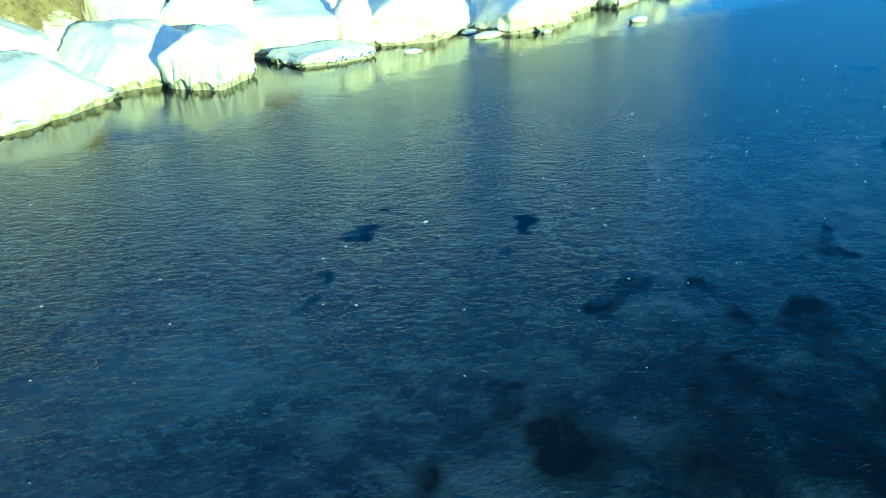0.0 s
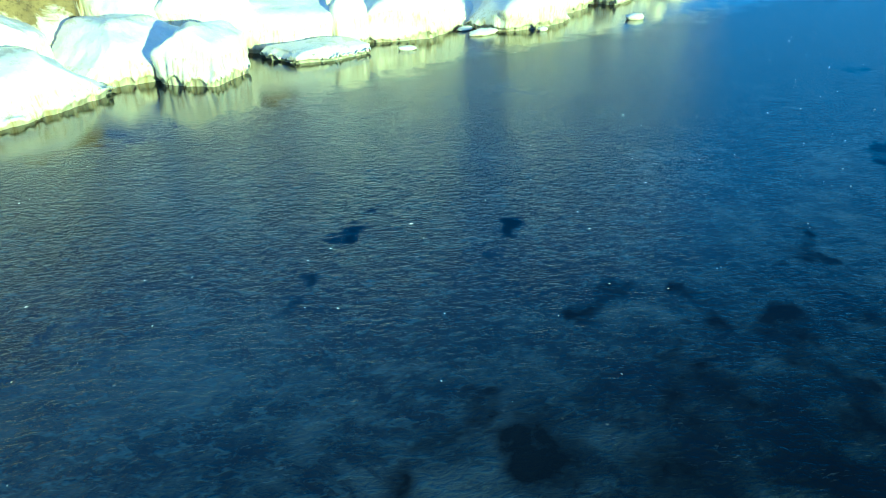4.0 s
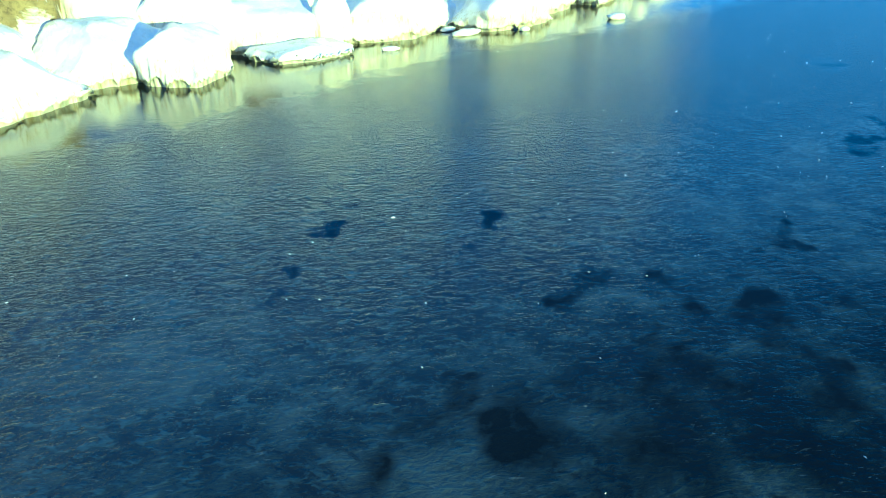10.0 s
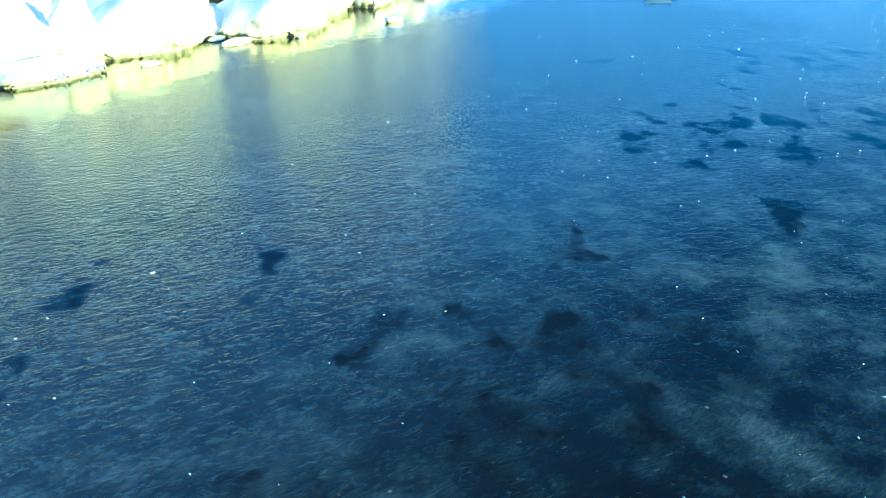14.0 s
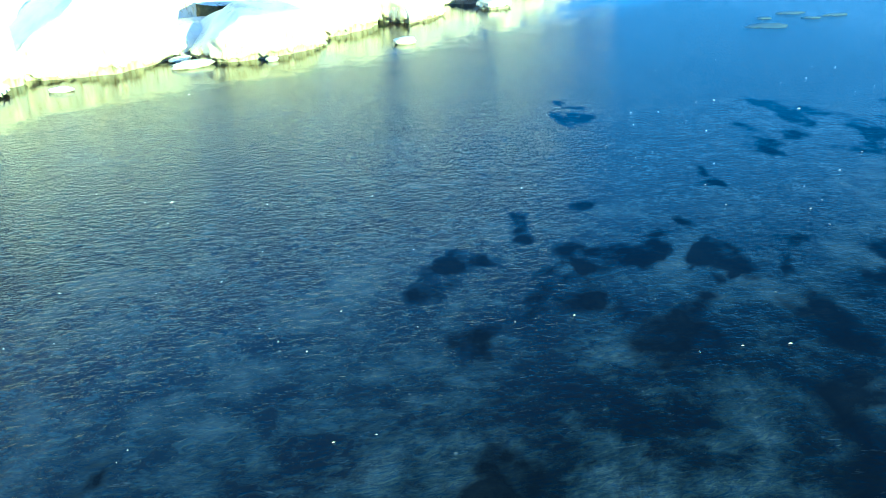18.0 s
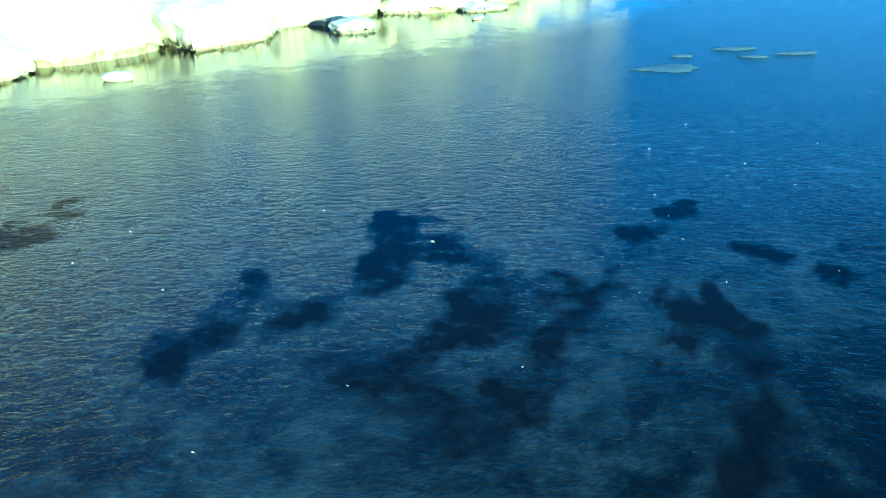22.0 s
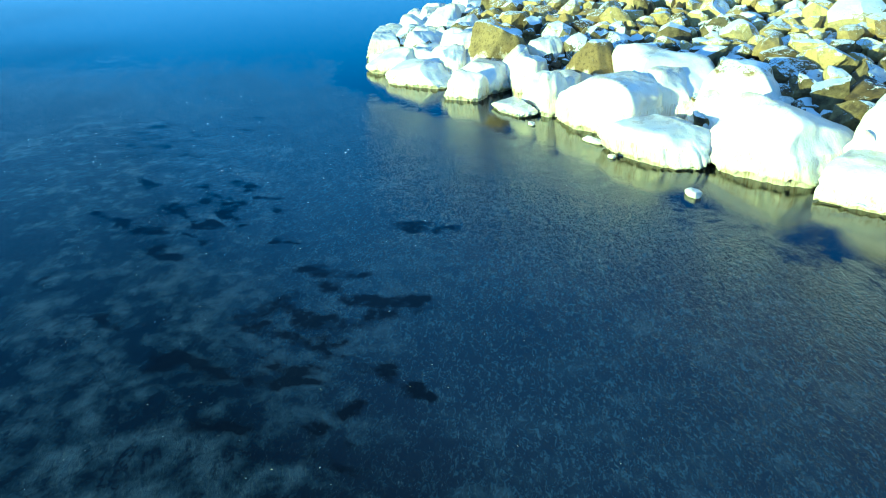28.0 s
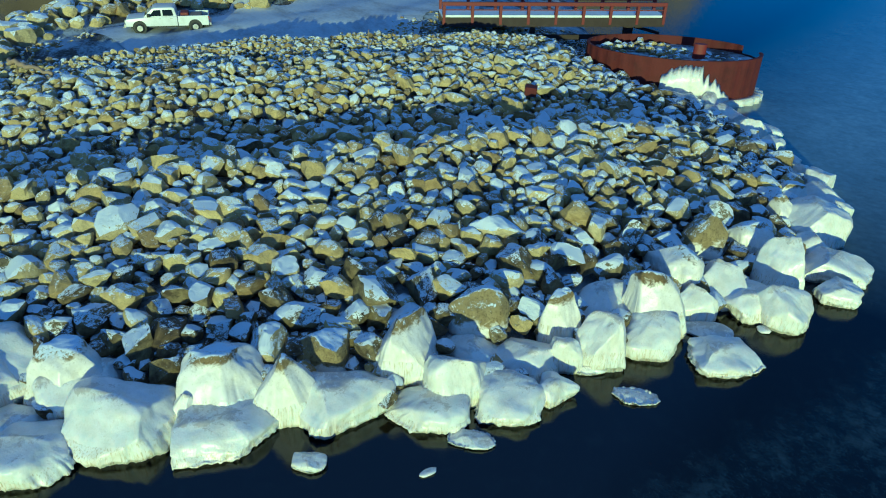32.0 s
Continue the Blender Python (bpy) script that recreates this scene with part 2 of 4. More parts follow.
def make_stone(single, stained=False):
    m, nt, b = mat("stained_stone" if stained else "riprap_stone" if single else "riprap_stones_far", 0.8)
    if single:
        rnd = nt.nodes.new("ShaderNodeObjectInfo").outputs["Random"]
    else:
        rnd = nt.nodes.new("ShaderNodeNewGeometry").outputs["Random Per Island"]
    v = mapped(nt)
    col, grain, patch = stone_colour(nt, v, rnd)
    if stained:
        algae = noise_tex(nt, v, 1.6, 8, 0.72)
        col = mix(nt, ramp(nt, algae, [(0.40, grey(0.96)), (0.62, grey(0.45))]), col, (0.045, 0.030, 0.010))
    dust = noise_tex(nt, v, 5.0, 7, 0.78)
    spread = maths(nt, "ADD", dust, maths(nt, "MULTIPLY", maths(nt, "SUBTRACT", rnd, 0.5), 0.35))
    speck = noise_tex(nt, v, 26.0, 4, 0.7)
    col = mix(nt, ramp(nt, speck, [(0.56, grey(0.0)), (0.66, grey(0.55))]), col, (0.07, 0.045, 0.015))
    spread = maths(nt, "ADD", spread, maths(nt, "MULTIPLY", maths(nt, "SUBTRACT", speck, 0.5), 0.5))
    col = mix(nt, snow_fac(nt, 0.70, 0.77, spread, 1.6), col, (0.82, 0.84, 0.86))
    nt.links.new(col, b.inputs["Base Color"])
    bump(nt, b, maths(nt, "ADD", grain, patch), 0.8, 0.10)
    return m


def make_half(name, level, soft):
    """Stone whose lower part is cased in ice up to a ragged level."""
    m, nt, b = mat(name, 0.45)
    v = mapped(nt)
    rnd = nt.nodes.new("ShaderNodeObjectInfo").outputs["Random"]
    col, grain, patch = stone_colour(nt, v, maths(nt, "MULTIPLY", rnd, 0.45))
    dust = noise_tex(nt, v, 9.0, 8, 0.8)
    col = mix(nt, ramp(nt, dust, [(0.5, grey(0.0)), (0.62, grey(0.7))]), col, (0.045, 0.03, 0.014))
    col = mix(nt, 0.62, col, (0.085, 0.055, 0.016))
    col = mix(nt, snow_fac(nt, 0.70, 0.80, dust, 1.8), col, (0.78, 0.81, 0.84))
    gen = nt.nodes.new("ShaderNodeTexCoord")
    sep = nt.nodes.new("ShaderNodeSeparateXYZ")
    nt.links.new(gen.outputs["Generated"], sep.inputs[0])
    edge = maths(nt, "ADD", sep.outputs[2], maths(nt, "MULTIPLY", maths(nt, "SUBTRACT", patch, 0.5), 0.75))
    bare = ramp(nt, edge, [(level, grey(0.0)), (level + soft, grey(1.0))])
    ice = ramp(nt, patch, [(0.3, (0.70, 0.65, 0.54)), (0.6, (0.86, 0.81, 0.72))])
    ice = mix(nt, ramp(nt, maths(nt, "ADD", dust, maths(nt, "MULTIPLY", sep.outputs[2], 0.12)), [(0.60, grey(0.0)), (0.74, grey(0.5))]), ice, (0.36, 0.29, 0.16))
    nt.links.new(mix(nt, bare, ice, col), b.inputs["Base Color"])
    nt.links.new(ramp(nt, bare, [(0, grey(0.28)), (1, grey(0.8))]), b.inputs["Roughness"])
    bump(nt, b, maths(nt, "ADD", patch, maths(nt, "MULTIPLY", grain, 0.4)), 0.45, 0.06)
    return m


def make_ground():
    m, nt, b = mat("snowy_gravel", 0.9)
    v = mapped(nt)
    a = noise_tex(nt, v, 0.35, 6, 0.65)
    c = noise_tex(nt, v, 5.0, 5, 0.7)
    col = ramp(nt, c, [(0.3, (0.025, 0.024, 0.022)), (0.6, (0.09, 0.08, 0.06)), (0.8, (0.18, 0.16, 0.12))])
    col = mix(nt, ramp(nt, maths(nt, "ADD", a, maths(nt, "MULTIPLY", c, 0.3)), [(0.58, grey(0.0)), (0.72, grey(0.6))]), col, (0.72, 0.76, 0.80))
    nt.links.new(col, b.inputs["Base Color"])
    bump(nt, b, c, 0.8, 0.08)
    return m


def make_plain(name, colour, rough=0.5, metal=0.0, wear=(0.1, 0.08, 0.06), amount=0.35, scale=2.0):
    m, nt, b = mat(name, rough, metal)
    v = mapped(nt)
    n = noise_tex(nt, v, scale, 6, 0.65)
    f = noise_tex(nt, v, scale * 9, 4, 0.6)
    col = mix(nt, ramp(nt, n, [(0.45, grey(0.0)), (0.75, grey(amount))]), colour, wear)
    col = mix(nt, ramp(nt, f, [(0.4, grey(0.0)), (0.8, grey(amount * 0.5))]), col, tuple(min(1, c * 1.35) for c in colour))
    nt.links.new(col, b.inputs["Base Color"])
    bump(nt, b, f, 0.15, 0.01)
    return m


def make_glass():
    m, nt, b = mat("tinted_glass", 0.04)
    b.inputs["Base Color"].default_value = (0.012, 0.016, 0.02, 1)
    return m


LAKE, ICE, ICICLE = make_lake(), make_ice("shore_ice", 0.0), make_ice("icicle_ice", 1.0)
STONE, STONES = make_stone(True), make_stone(False)
STAINED, STAINED_FAR = make_stone(True, True), make_stone(False, True)
HALF, TOPPED = make_half("half_iced_stone", 0.45, 0.10), make_half("ice_cased_stone", 0.74, 0.10)
GROUND = make_ground()
RUST = make_plain("rusty_steel", (0.085, 0.012, 0.007), 0.8, 0.1, (0.03, 0.007, 0.005), 0.85, 0.8)
DARK_STEEL = make_plain("dark_steel", (0.045, 0.030, 0.026), 0.7, 0.3)
RED_PAINT = make_plain("red_paint", (0.14, 0.016, 0.008), 0.6, 0.0, (0.12, 0.03, 0.02), 0.7, 1.2)
SNOW = make_plain("packed_snow", (0.80, 0.83, 0.86), 0.8, 0.0, (0.62, 0.66, 0.70), 0.5, 1.0)
THIN_SNOW = make_plain("thin_snow_on_ice", (0.17, 0.23, 0.25), 0.7, 0.0, (0.08, 0.12, 0.14), 0.7, 5.0)
TRACK = make_plain("gravel_track_snow", (0.58, 0.58, 0.58), 0.85, 0.0, (0.22, 0.20, 0.18), 0.85, 0.45)
TRUCK_WHITE = make_plain("white_truck_paint", (0.78, 0.78, 0.74), 0.3, 0.0, (0.42, 0.40, 0.34), 0.4, 1.5)
RUBBER = make_plain("tyre_rubber", (0.025, 0.025, 0.025), 0.85)
CHROME = make_plain("wheel_metal", (0.55, 0.54, 0.50), 0.35, 0.8)
BLACK = make_plain("black_trim", (0.02, 0.02, 0.02), 0.6)
LIGHT_RED = make_plain("tail_lamp_red", (0.45, 0.015, 0.01), 0.3)
TIMBER = make_plain("weathered_timber", (0.30, 0.22, 0.13), 0.8, 0.0, (0.16, 0.12, 0.08), 0.6, 3.0)
HILL = make_plain("far_hillside", (0.30, 0.23, 0.12), 0.95, 0.0, (0.15, 0.13, 0.08), 0.8, 0.02)
GLASS = make_glass()


# ---- building helpers ----
def part(name, bm, material, parent=None, label="", smooth=False):
    me = bpy.data.meshes.new(name)
    bm.to_mesh(me)
    bm.free()
    me.materials.append(material)
    if smooth:
        for p in me.polygons:
            p.use_smooth = True
    ob = new(name, me)
    if parent:
        ob.parent = parent
    if label:
        ob["label"] = label
    return ob


def raw_mesh(name, verts, faces, material, smooth=False):
    me = bpy.data.meshes.new(name)
    me.from_pydata([tuple(v) for v in verts], [], [tuple(f) for f in faces])
    me.materials.append(material)
    if smooth:
        for p in me.polygons:
            p.use_smooth = True
    me.update()
    return me


def box(bm, x0, x1, y0, y1, z0, z1, bevel=0.0):
    r = bmesh.ops.create_cube(bm, size=1.0)
    bmesh.ops.scale(bm, vec=(x1 - x0, y1 - y0, z1 - z0), verts=r["verts"])
    bmesh.ops.translate(bm, vec=((x0 + x1) / 2, (y0 + y1) / 2, (z0 + z1) / 2), verts=r["verts"])
    if bevel:
        edges = list({e for v in r["verts"] for e in v.link_edges})
        bmesh.ops.bevel(bm, geom=edges, offset=bevel, segments=2, affect="EDGES", profile=0.6)


def boxed(x0, x1, y0, y1, z0, z1, bevel=0.0):
    bm = bmesh.new()
    box(bm, x0, x1, y0, y1, z0, z1, bevel)
    return bm


def prism(outline, y0, y1, bevel=0.0):
    """A side outline in x and z, drawn out from y0 to y1."""
    bm = bmesh.new()
    a = [bm.verts.new((x, y0, z)) for x, z in outline]
    b = [bm.verts.new((x, y1, z)) for x, z in outline]
    bm.faces.new(a)
    bm.faces.new(b[::-1])
    n = len(a)
    for i in range(n):
        bm.faces.new((a[i], b[i], b[(i + 1) % n], a[(i + 1) % n]))
    bmesh.ops.recalc_face_normals(bm, faces=bm.faces)
    if bevel:
        bmesh.ops.bevel(bm, geom=list(bm.edges), offset=bevel, segments=2, affect="EDGES", profile=0.6)
    return bm


def tube(r0, r1, length, seg=20):
    """A round bar along y from -length / 2."""
    bm = bmesh.new()
    bmesh.ops.create_cone(bm, cap_ends=True, segments=seg, radius1=r0, radius2=r1, depth=length,
                          matrix=Matrix.Rotation(radians(90), 4, "X"))
    return bm


# ---- the shape of the jetty ----
SHORE = [(-66, 60), (-57, 48.5), (-48.5, 35), (-43, 25), (-38.5, 16.5), (-32, 12), (-25.5, 9.6), (-19, 9.8), (-13.2, 11.2), (-10, 13.6),
         (-6.6, 17.6), (-3.2, 20.9), (0, 23.1), (2.2, 25.3), (5.2, 28.6), (9.6, 33.0), (11.3, 37.6), (13.6, 43.6), (15.0, 50),
         (15.2, 54), (14, 59), (12.6, 62.6), (9.6, 65.8), (6.6, 69.0), (2.5, 71.0), (-9, 78), (-22, 92), (-34, 112), (-70, 120)]


def shore_distance(x, y):
    """Metres inside the waterline; below nought on the lake."""
    x, y = np.asarray(x, float), np.asarray(y, float)
    best, inside = np.full(x.shape, 1e9), np.zeros(x.shape, bool)
    for (ax, ay), (bx, by) in zip(SHORE, SHORE[1:] + SHORE[:1]):
        dx, dy = bx - ax, by - ay
        k = np.clip(((x - ax) * dx + (y - ay) * dy) / (dx * dx + dy * dy), 0, 1)
        best = np.minimum(best, np.hypot(x - ax - k * dx, y - ay - k * dy))
        cross = (ay > y) != (by > y)
        inside ^= cross & (x < ax + (y - ay) / (by - ay if by != ay else 1e-9) * dx)
    return np.where(inside, best, -best)


def dip_distance(x, y):
    """How far a point lies beyond the hollow that runs along the top of the bank."""
    return ((x + 12.4) * -0.86 + (y - 41.5) * 0.51)


def bank_zone(x, y):
    """The higher pile of stones beyond the track."""
    a = np.clip((-39.3 - 0.27 * (y - 40) - x) / 2.0, 0, 1) * np.clip((54 - y) / 3, 0, 1)
    b = np.clip((y - 53.5 - 0.55 * (x + 40)) / 2.0, 0, 1) * np.clip((-35.0 - x) / 2, 0, 1) * np.clip((66 - y) / 4, 0, 1)
    return 1.1 * np.maximum(a, b)


def height(x, y):
    s = shore_distance(x, y)
    h = np.interp(s, [-6, 0, 1.5, 3.5, 7, 11, 16, 40], [-3.0, -0.35, 0.35, 1.0, 1.75, 2.35, 2.7, 3.3])
    d = dip_distance(x, y)
    inner = np.clip((s - 5) / 5, 0, 1)
    h = h + inner * (0.40 * np.exp(-((d + 4.8) / 1.3) ** 2) - 0.85 * np.clip((d + 3.9) / 1.6, 0, 1) * np.clip((4.5 - d) / 3.0, 0, 1)
                     + 0.9 * np.clip((d - 3.0) / 6.0, 0, 1) + 0.6 * np.exp(-((d - 14.3) / 1.7) ** 2) - 0.75 * np.exp(-((d - 18.2) / 2.2) ** 2)
                     - 0.9 * np.exp(-((d - 18.5) / 3.0) ** 2) * np.clip((y - 54) / 8, 0, 1))
    bank = bank_zone(x, y)
    return h + 0.12 * np.sin(x * 0.9 + y * 0.35) * inner + bank


def heights(x, y):
    return float(height(np.array([x]), np.array([y]))[0])


LEADS = []


def lead(half, *points):
    LEADS.append((half, points))


lead(0.13, (-2.48, 5.50), (-2.48, 4.99), (-2.53, 4.62))
lead(0.15, (-4.72, 4.34), (-4.75, 3.86))
lead(0.15, (-3.76, 4.30), (-4.13, 3.71))
lead(0.05, (-3.89, 4.63), (-3.47, 5.25))
lead(0.07, (-2.60, 4.18), (-2.44, 4.48))
lead(0.03, (-4.09, 5.66), (-3.61, 6.21))
lead(0.04, (-2.01, 6.16), (-1.65, 6.60))
lead(0.22, (-4.12, 4.44), (-3.68, 4.39), (-4.03, 3.50))
lead(0.08, (-5.76, 3.79), (-5.65, 3.98))
lead(0.06, (-5.20, 4.63), (-5.38, 4.16))
lead(0.06, (-4.96, 4.23), (-4.98, 3.95))
lead(0.03, (-6.48, 6.00), (-6.42, 6.65))
lead(0.06, (-2.01, 6.24), (-1.40, 7.12))
lead(0.05, (-3.21, 3.50), (-3.04, 3.83))
lead(0.06, (-4.66, 6.89), (-4.36, 7.44), (-4.45, 8.01))
lead(0.08, (-6.18, 7.51), (-5.83, 8.18))
lead(0.06, (-3.41, 4.41), (-3.46, 4.89), (-3.15, 5.02), (-3.08, 5.36), (-3.21, 6.06))
lead(0.16, (-1.78, 5.72), (-1.63, 4.97), (-1.63, 4.39))
lead(0.09, (1.34, 6.92), (0.67, 6.04))
lead(0.06, (-0.20, 6.31), (-0.09, 6.02))
lead(0.05, (-4.12, 4.49), (-4.37, 4.60))
lead(0.12, (1.03, 9.21), (1.23, 9.54), (1.36, 9.94))
lead(0.08, (1.56, 9.74), (1.71, 9.82))
lead(0.07, (2.10, 10.06), (2.21, 10.72))
lead(0.12, (1.97, 8.81), (2.28, 8.89), (2.64, 9.19), (2.61, 9.76))
lead(0.09, (3.01, 9.62), (3.23, 9.95))
lead(0.06, (2.22, 9.21), (2.25, 9.48))
lead(0.10, (4.01, 9.19), (4.16, 9.50), (4.19, 9.96))
lead(0.09, (4.93, 11.51), (5.13, 12.13))
lead(0.06, (2.90, 10.68), (2.99, 10.96))
lead(0.20, (3.31, 8.38), (3.08, 8.19), (2.82, 7.93))
lead(0.04, (3.31, 8.38), (3.66, 8.77))
lead(0.07, (4.70, 9.29), (5.00, 9.79))
lead(0.16, (5.07, 8.56), (5.68, 8.99), (5.89, 9.48))
lead(0.16, (4.44, 8.34), (4.53, 7.88))
lead(0.07, (2.81, 8.57), (2.78, 8.82))
lead(0.10, (1.33, 8.19), (1.64, 8.50), (2.08, 8.76))
lead(0.26, (7.79, 14.59), (7.89, 15.21), (8.24, 15.02))
lead(0.20, (7.07, 13.04), (7.40, 13.40), (7.66, 13.96), (7.84, 14.60))
lead(0.12, (8.65, 12.03), (8.93, 12.44), (9.11, 12.96), (9.28, 13.37), (9.40, 13.80))
lead(0.10, (9.73, 12.69), (9.71, 12.92))
lead(0.08, (9.94, 13.00), (10.32, 13.27))
lead(0.16, (10.26, 13.23), (10.38, 13.37))
lead(0.09, (10.38, 13.44), (10.50, 14.04))
lead(0.07, (9.99, 13.71), (9.96, 14.02))
lead(0.10, (10.93, 14.63), (11.22, 14.41))
lead(0.05, (11.65, 13.91), (11.75, 14.18))
lead(0.05, (12.21, 14.15), (12.44, 14.72))
lead(0.05, (11.87, 14.13), (11.98, 14.63))
lead(0.24, (8.39, 12.09), (7.83, 12.48), (8.66, 13.37), (8.53, 14.20), (7.98, 14.71))
lead(0.20, (8.77, 13.18), (8.84, 13.84))
lead(0.10, (9.80, 10.66), (10.14, 11.67), (10.56, 13.08))
lead(0.12, (11.51, 12.22), (11.73, 13.01))
lead(0.08, (9.83, 14.25), (10.86, 15.72))
lead(0.16, (6.49, 12.46), (6.71, 13.86))
lead(0.16, (4.03, 14.19), (4.17, 15.58))
lead(0.10, (3.42, 6.21), (4.14, 7.49))
lead(0.08, (3.18, 9.62), (4.09, 10.39))
lead(0.07, (7.16, 6.85), (7.44, 7.65))
lead(0.07, (8.61, 8.91), (8.93, 9.75))
lead(0.09, (12.12, 13.98), (12.09, 14.54))

# lake: one sheet out to the horizon, closely meshed where the path passes
far = [-2500, -1200, -600, -300, -160, -90, -60, -40, -28, -20]
xs = np.array(far[:-2] + list(np.arange(-34, -13.5, 1.0)) + list(np.arange(-13, 21.01, 0.09)) + [22, 25, 30, 40, 60, 100, 200, 400, 900, 2500])
ys = np.array(far[:-3] + [-20, -8, 0] + list(np.arange(2.5, 19.01, 0.09)) + list(np.arange(20, 46, 1.0)) + [50, 56, 64, 74, 90, 120, 200, 400, 900, 2500])
gx, gy = np.meshgrid(xs, ys)
clear = np.zeros(gx.shape)
fray = np.array([noise.fractal(Vector((a * 1.3, b * 1.3, 3.0)), 0.9, 2.1, 5) for a, b in zip(gx.ravel(), gy.ravel())]).reshape(gx.shape)
fray = np.where((np.abs(gx) < 25) & (gy > 0) & (gy < 25), fray, 0)
bend = [np.array([noise.fractal(Vector((a * 1.7, b * 1.7, z)), 0.8, 2.2, 4) for a, b in zip(gx.ravel(), gy.ravel())]).reshape(gx.shape) * 0.30 for z in (11.0, 23.0)]
for half, pts in LEADS:
    for (ax, ay), (bx, by) in zip(pts, pts[1:]):
        dx, dy = bx - ax, by - ay
        bx_, by_ = gx + bend[0], gy + bend[1]
        k = np.clip(((bx_ - ax) * dx + (by_ - ay) * dy) / (dx * dx + dy * dy + 1e-9), 0, 1)
        d = np.hypot(bx_ - ax - k * dx, by_ - ay - k * dy)
        clear = np.maximum(clear, (0.7 if pts[0][0] < 1 else 1.0) * np.clip(1.15 - (d + 0.16 * fray) / (half * 1.15 + 0.10), 0, 1))
reach = np.interp(gx, [-4, 9], [3.4, 5.5])
wet = np.clip(1 - (-shore_distance(gx, gy) - 0.25 * reach) / reach, 0, 1)
wet = np.maximum(wet, np.clip((-2 - gx) / 26, 0, 1) * np.clip((40 - gy) / 15, 0, 1))
wet = np.maximum(wet, np.clip((gy - 56) / 10, 0, 1))
# wind has packed frost on the sheet away from the clear strip that the path follows
across = (gy - 4.5) * 0.85 - (gx + 5.0) * 0.52
frost = np.clip((across + 1.6) / 4.2, 0.0, 1.0) * np.clip((17.5 - gx) / 6.0, 0.35, 1.0)
murk = np.clip(0.5 - (gx + 4) / 18, 0, 0.5) * np.clip(1.3 - frost, 0, 1)
murk = np.maximum(murk, 0.45 * np.clip((gx - 1) / 4, 0, 1))
# mask of the far corner whose sky reflection is put into the colour
far_sheen = 0.8 * np.clip((gy - 50) / 20, 0, 1) * np.clip((gx + 5) / 14, 0, 1)
nx, ny = len(xs), len(ys)
idx = np.arange(nx * ny).reshape(ny, nx)
quads = np.stack([idx[:-1, :-1], idx[:-1, 1:], idx[1:, 1:], idx[1:, :-1]], -1).reshape(-1, 4)
me = raw_mesh("lake_ice_sheet", np.stack([gx.ravel(), gy.ravel(), np.zeros(nx * ny)], 1).tolist(), quads.tolist(), LAKE)
for key, values in (("clear", clear), ("shore", wet), ("far_sheen", far_sheen), ("frost", frost), ("murk", murk)):
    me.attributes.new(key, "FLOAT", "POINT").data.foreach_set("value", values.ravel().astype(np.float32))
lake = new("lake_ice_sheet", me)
tagged(lake, "dark blue thin lake ice with frost, ripples, clear leads and a painted pale sky sheen far off", "lake ice", kind="structure")

# mound under the stones
nx, ny = 96, 128
gx, gy = np.meshgrid(np.linspace(-74, 24, nx), np.linspace(2, 126, ny))
gz = height(gx, gy) - 0.60 * np.clip(shore_distance(gx, gy), 0, 1) * np.clip((13 - dip_distance(gx, gy)) / 4, 0, 1)
verts = np.stack([gx.ravel(), gy.ravel(), gz.ravel()], 1)
faces = [(j * nx + i, j * nx + i + 1, (j + 1) * nx + i + 1, (j + 1) * nx + i) for j in range(ny - 1) for i in range(nx - 1)]
mound = new("ground_mound", raw_mesh("ground_mound", verts, faces, GROUND, True))
tagged(mound, "snow-dusted gravel bank of the jetty", "ground", kind="structure")


# ---- stones ----
def stone_shape(seed, level, cuts, keep, soft=0.0):
    """A unit stone: a ball cut by planes."""
    rng = np.random.RandomState(seed)
    bm = bmesh.new()
    bmesh.ops.create_icosphere(bm, subdivisions=level, radius=1.0)
    co = np.array([v.co[:] for v in bm.verts])
    tri = [[v.index for v in f.verts] for f in bm.faces]
    bm.free()
    for k in range(cuts):
        n = rng.normal(size=3)
        n /= np.linalg.norm(n)
        d = rng.uniform(*keep)
        over = co @ n - d
        push = np.where(over > 0, over * (1 - soft), 0)
        co = co - push[:, None] * n
    co = co + (0.035 if level < 3 else 0.016) * rng.normal(size=co.shape) * (1 - soft)
    lo, hi = co.min(0), co.max(0)
    return (co - (lo + hi) / 2) / ((hi - lo) / 2), tri


SMALL_SHAPES = [stone_shape(90 + i, 1, 7, (0.5, 0.85)) for i in range(10)]
SHAPES = [stone_shape(40 + i, 2, 9, (0.46, 0.82)) for i in range(18)]
FINE_SHAPES = [stone_shape(40 + i, 3, 10, (0.46, 0.82)) for i in range(18)]
STONE_MESHES = [raw_mesh("riprap_stone", co * 0.5, tri, STONE) for co, tri in FINE_SHAPES]
STAINED_MESHES = [raw_mesh("riprap_stone", co * 0.5, tri, STAINED) for co, tri in FINE_SHAPES]


# iced boulders stand at the waterline; their places keep other stones away
TAKEN = []
ICE_LABEL = {"ice": "boulder sheathed in thick white ice at the waterline",
             "knob": "knobbly lump of white ice over a shore boulder",
             "low": "low flat hump of white ice in the lake edge",
             "half": "brown boulder with bare snowy top and iced foot",
             "top": "ice-cased boulder with a brown bare patch on top",
             "peak": "pointed boulder sheathed in white ice"}


NA, NZ = 120, 22


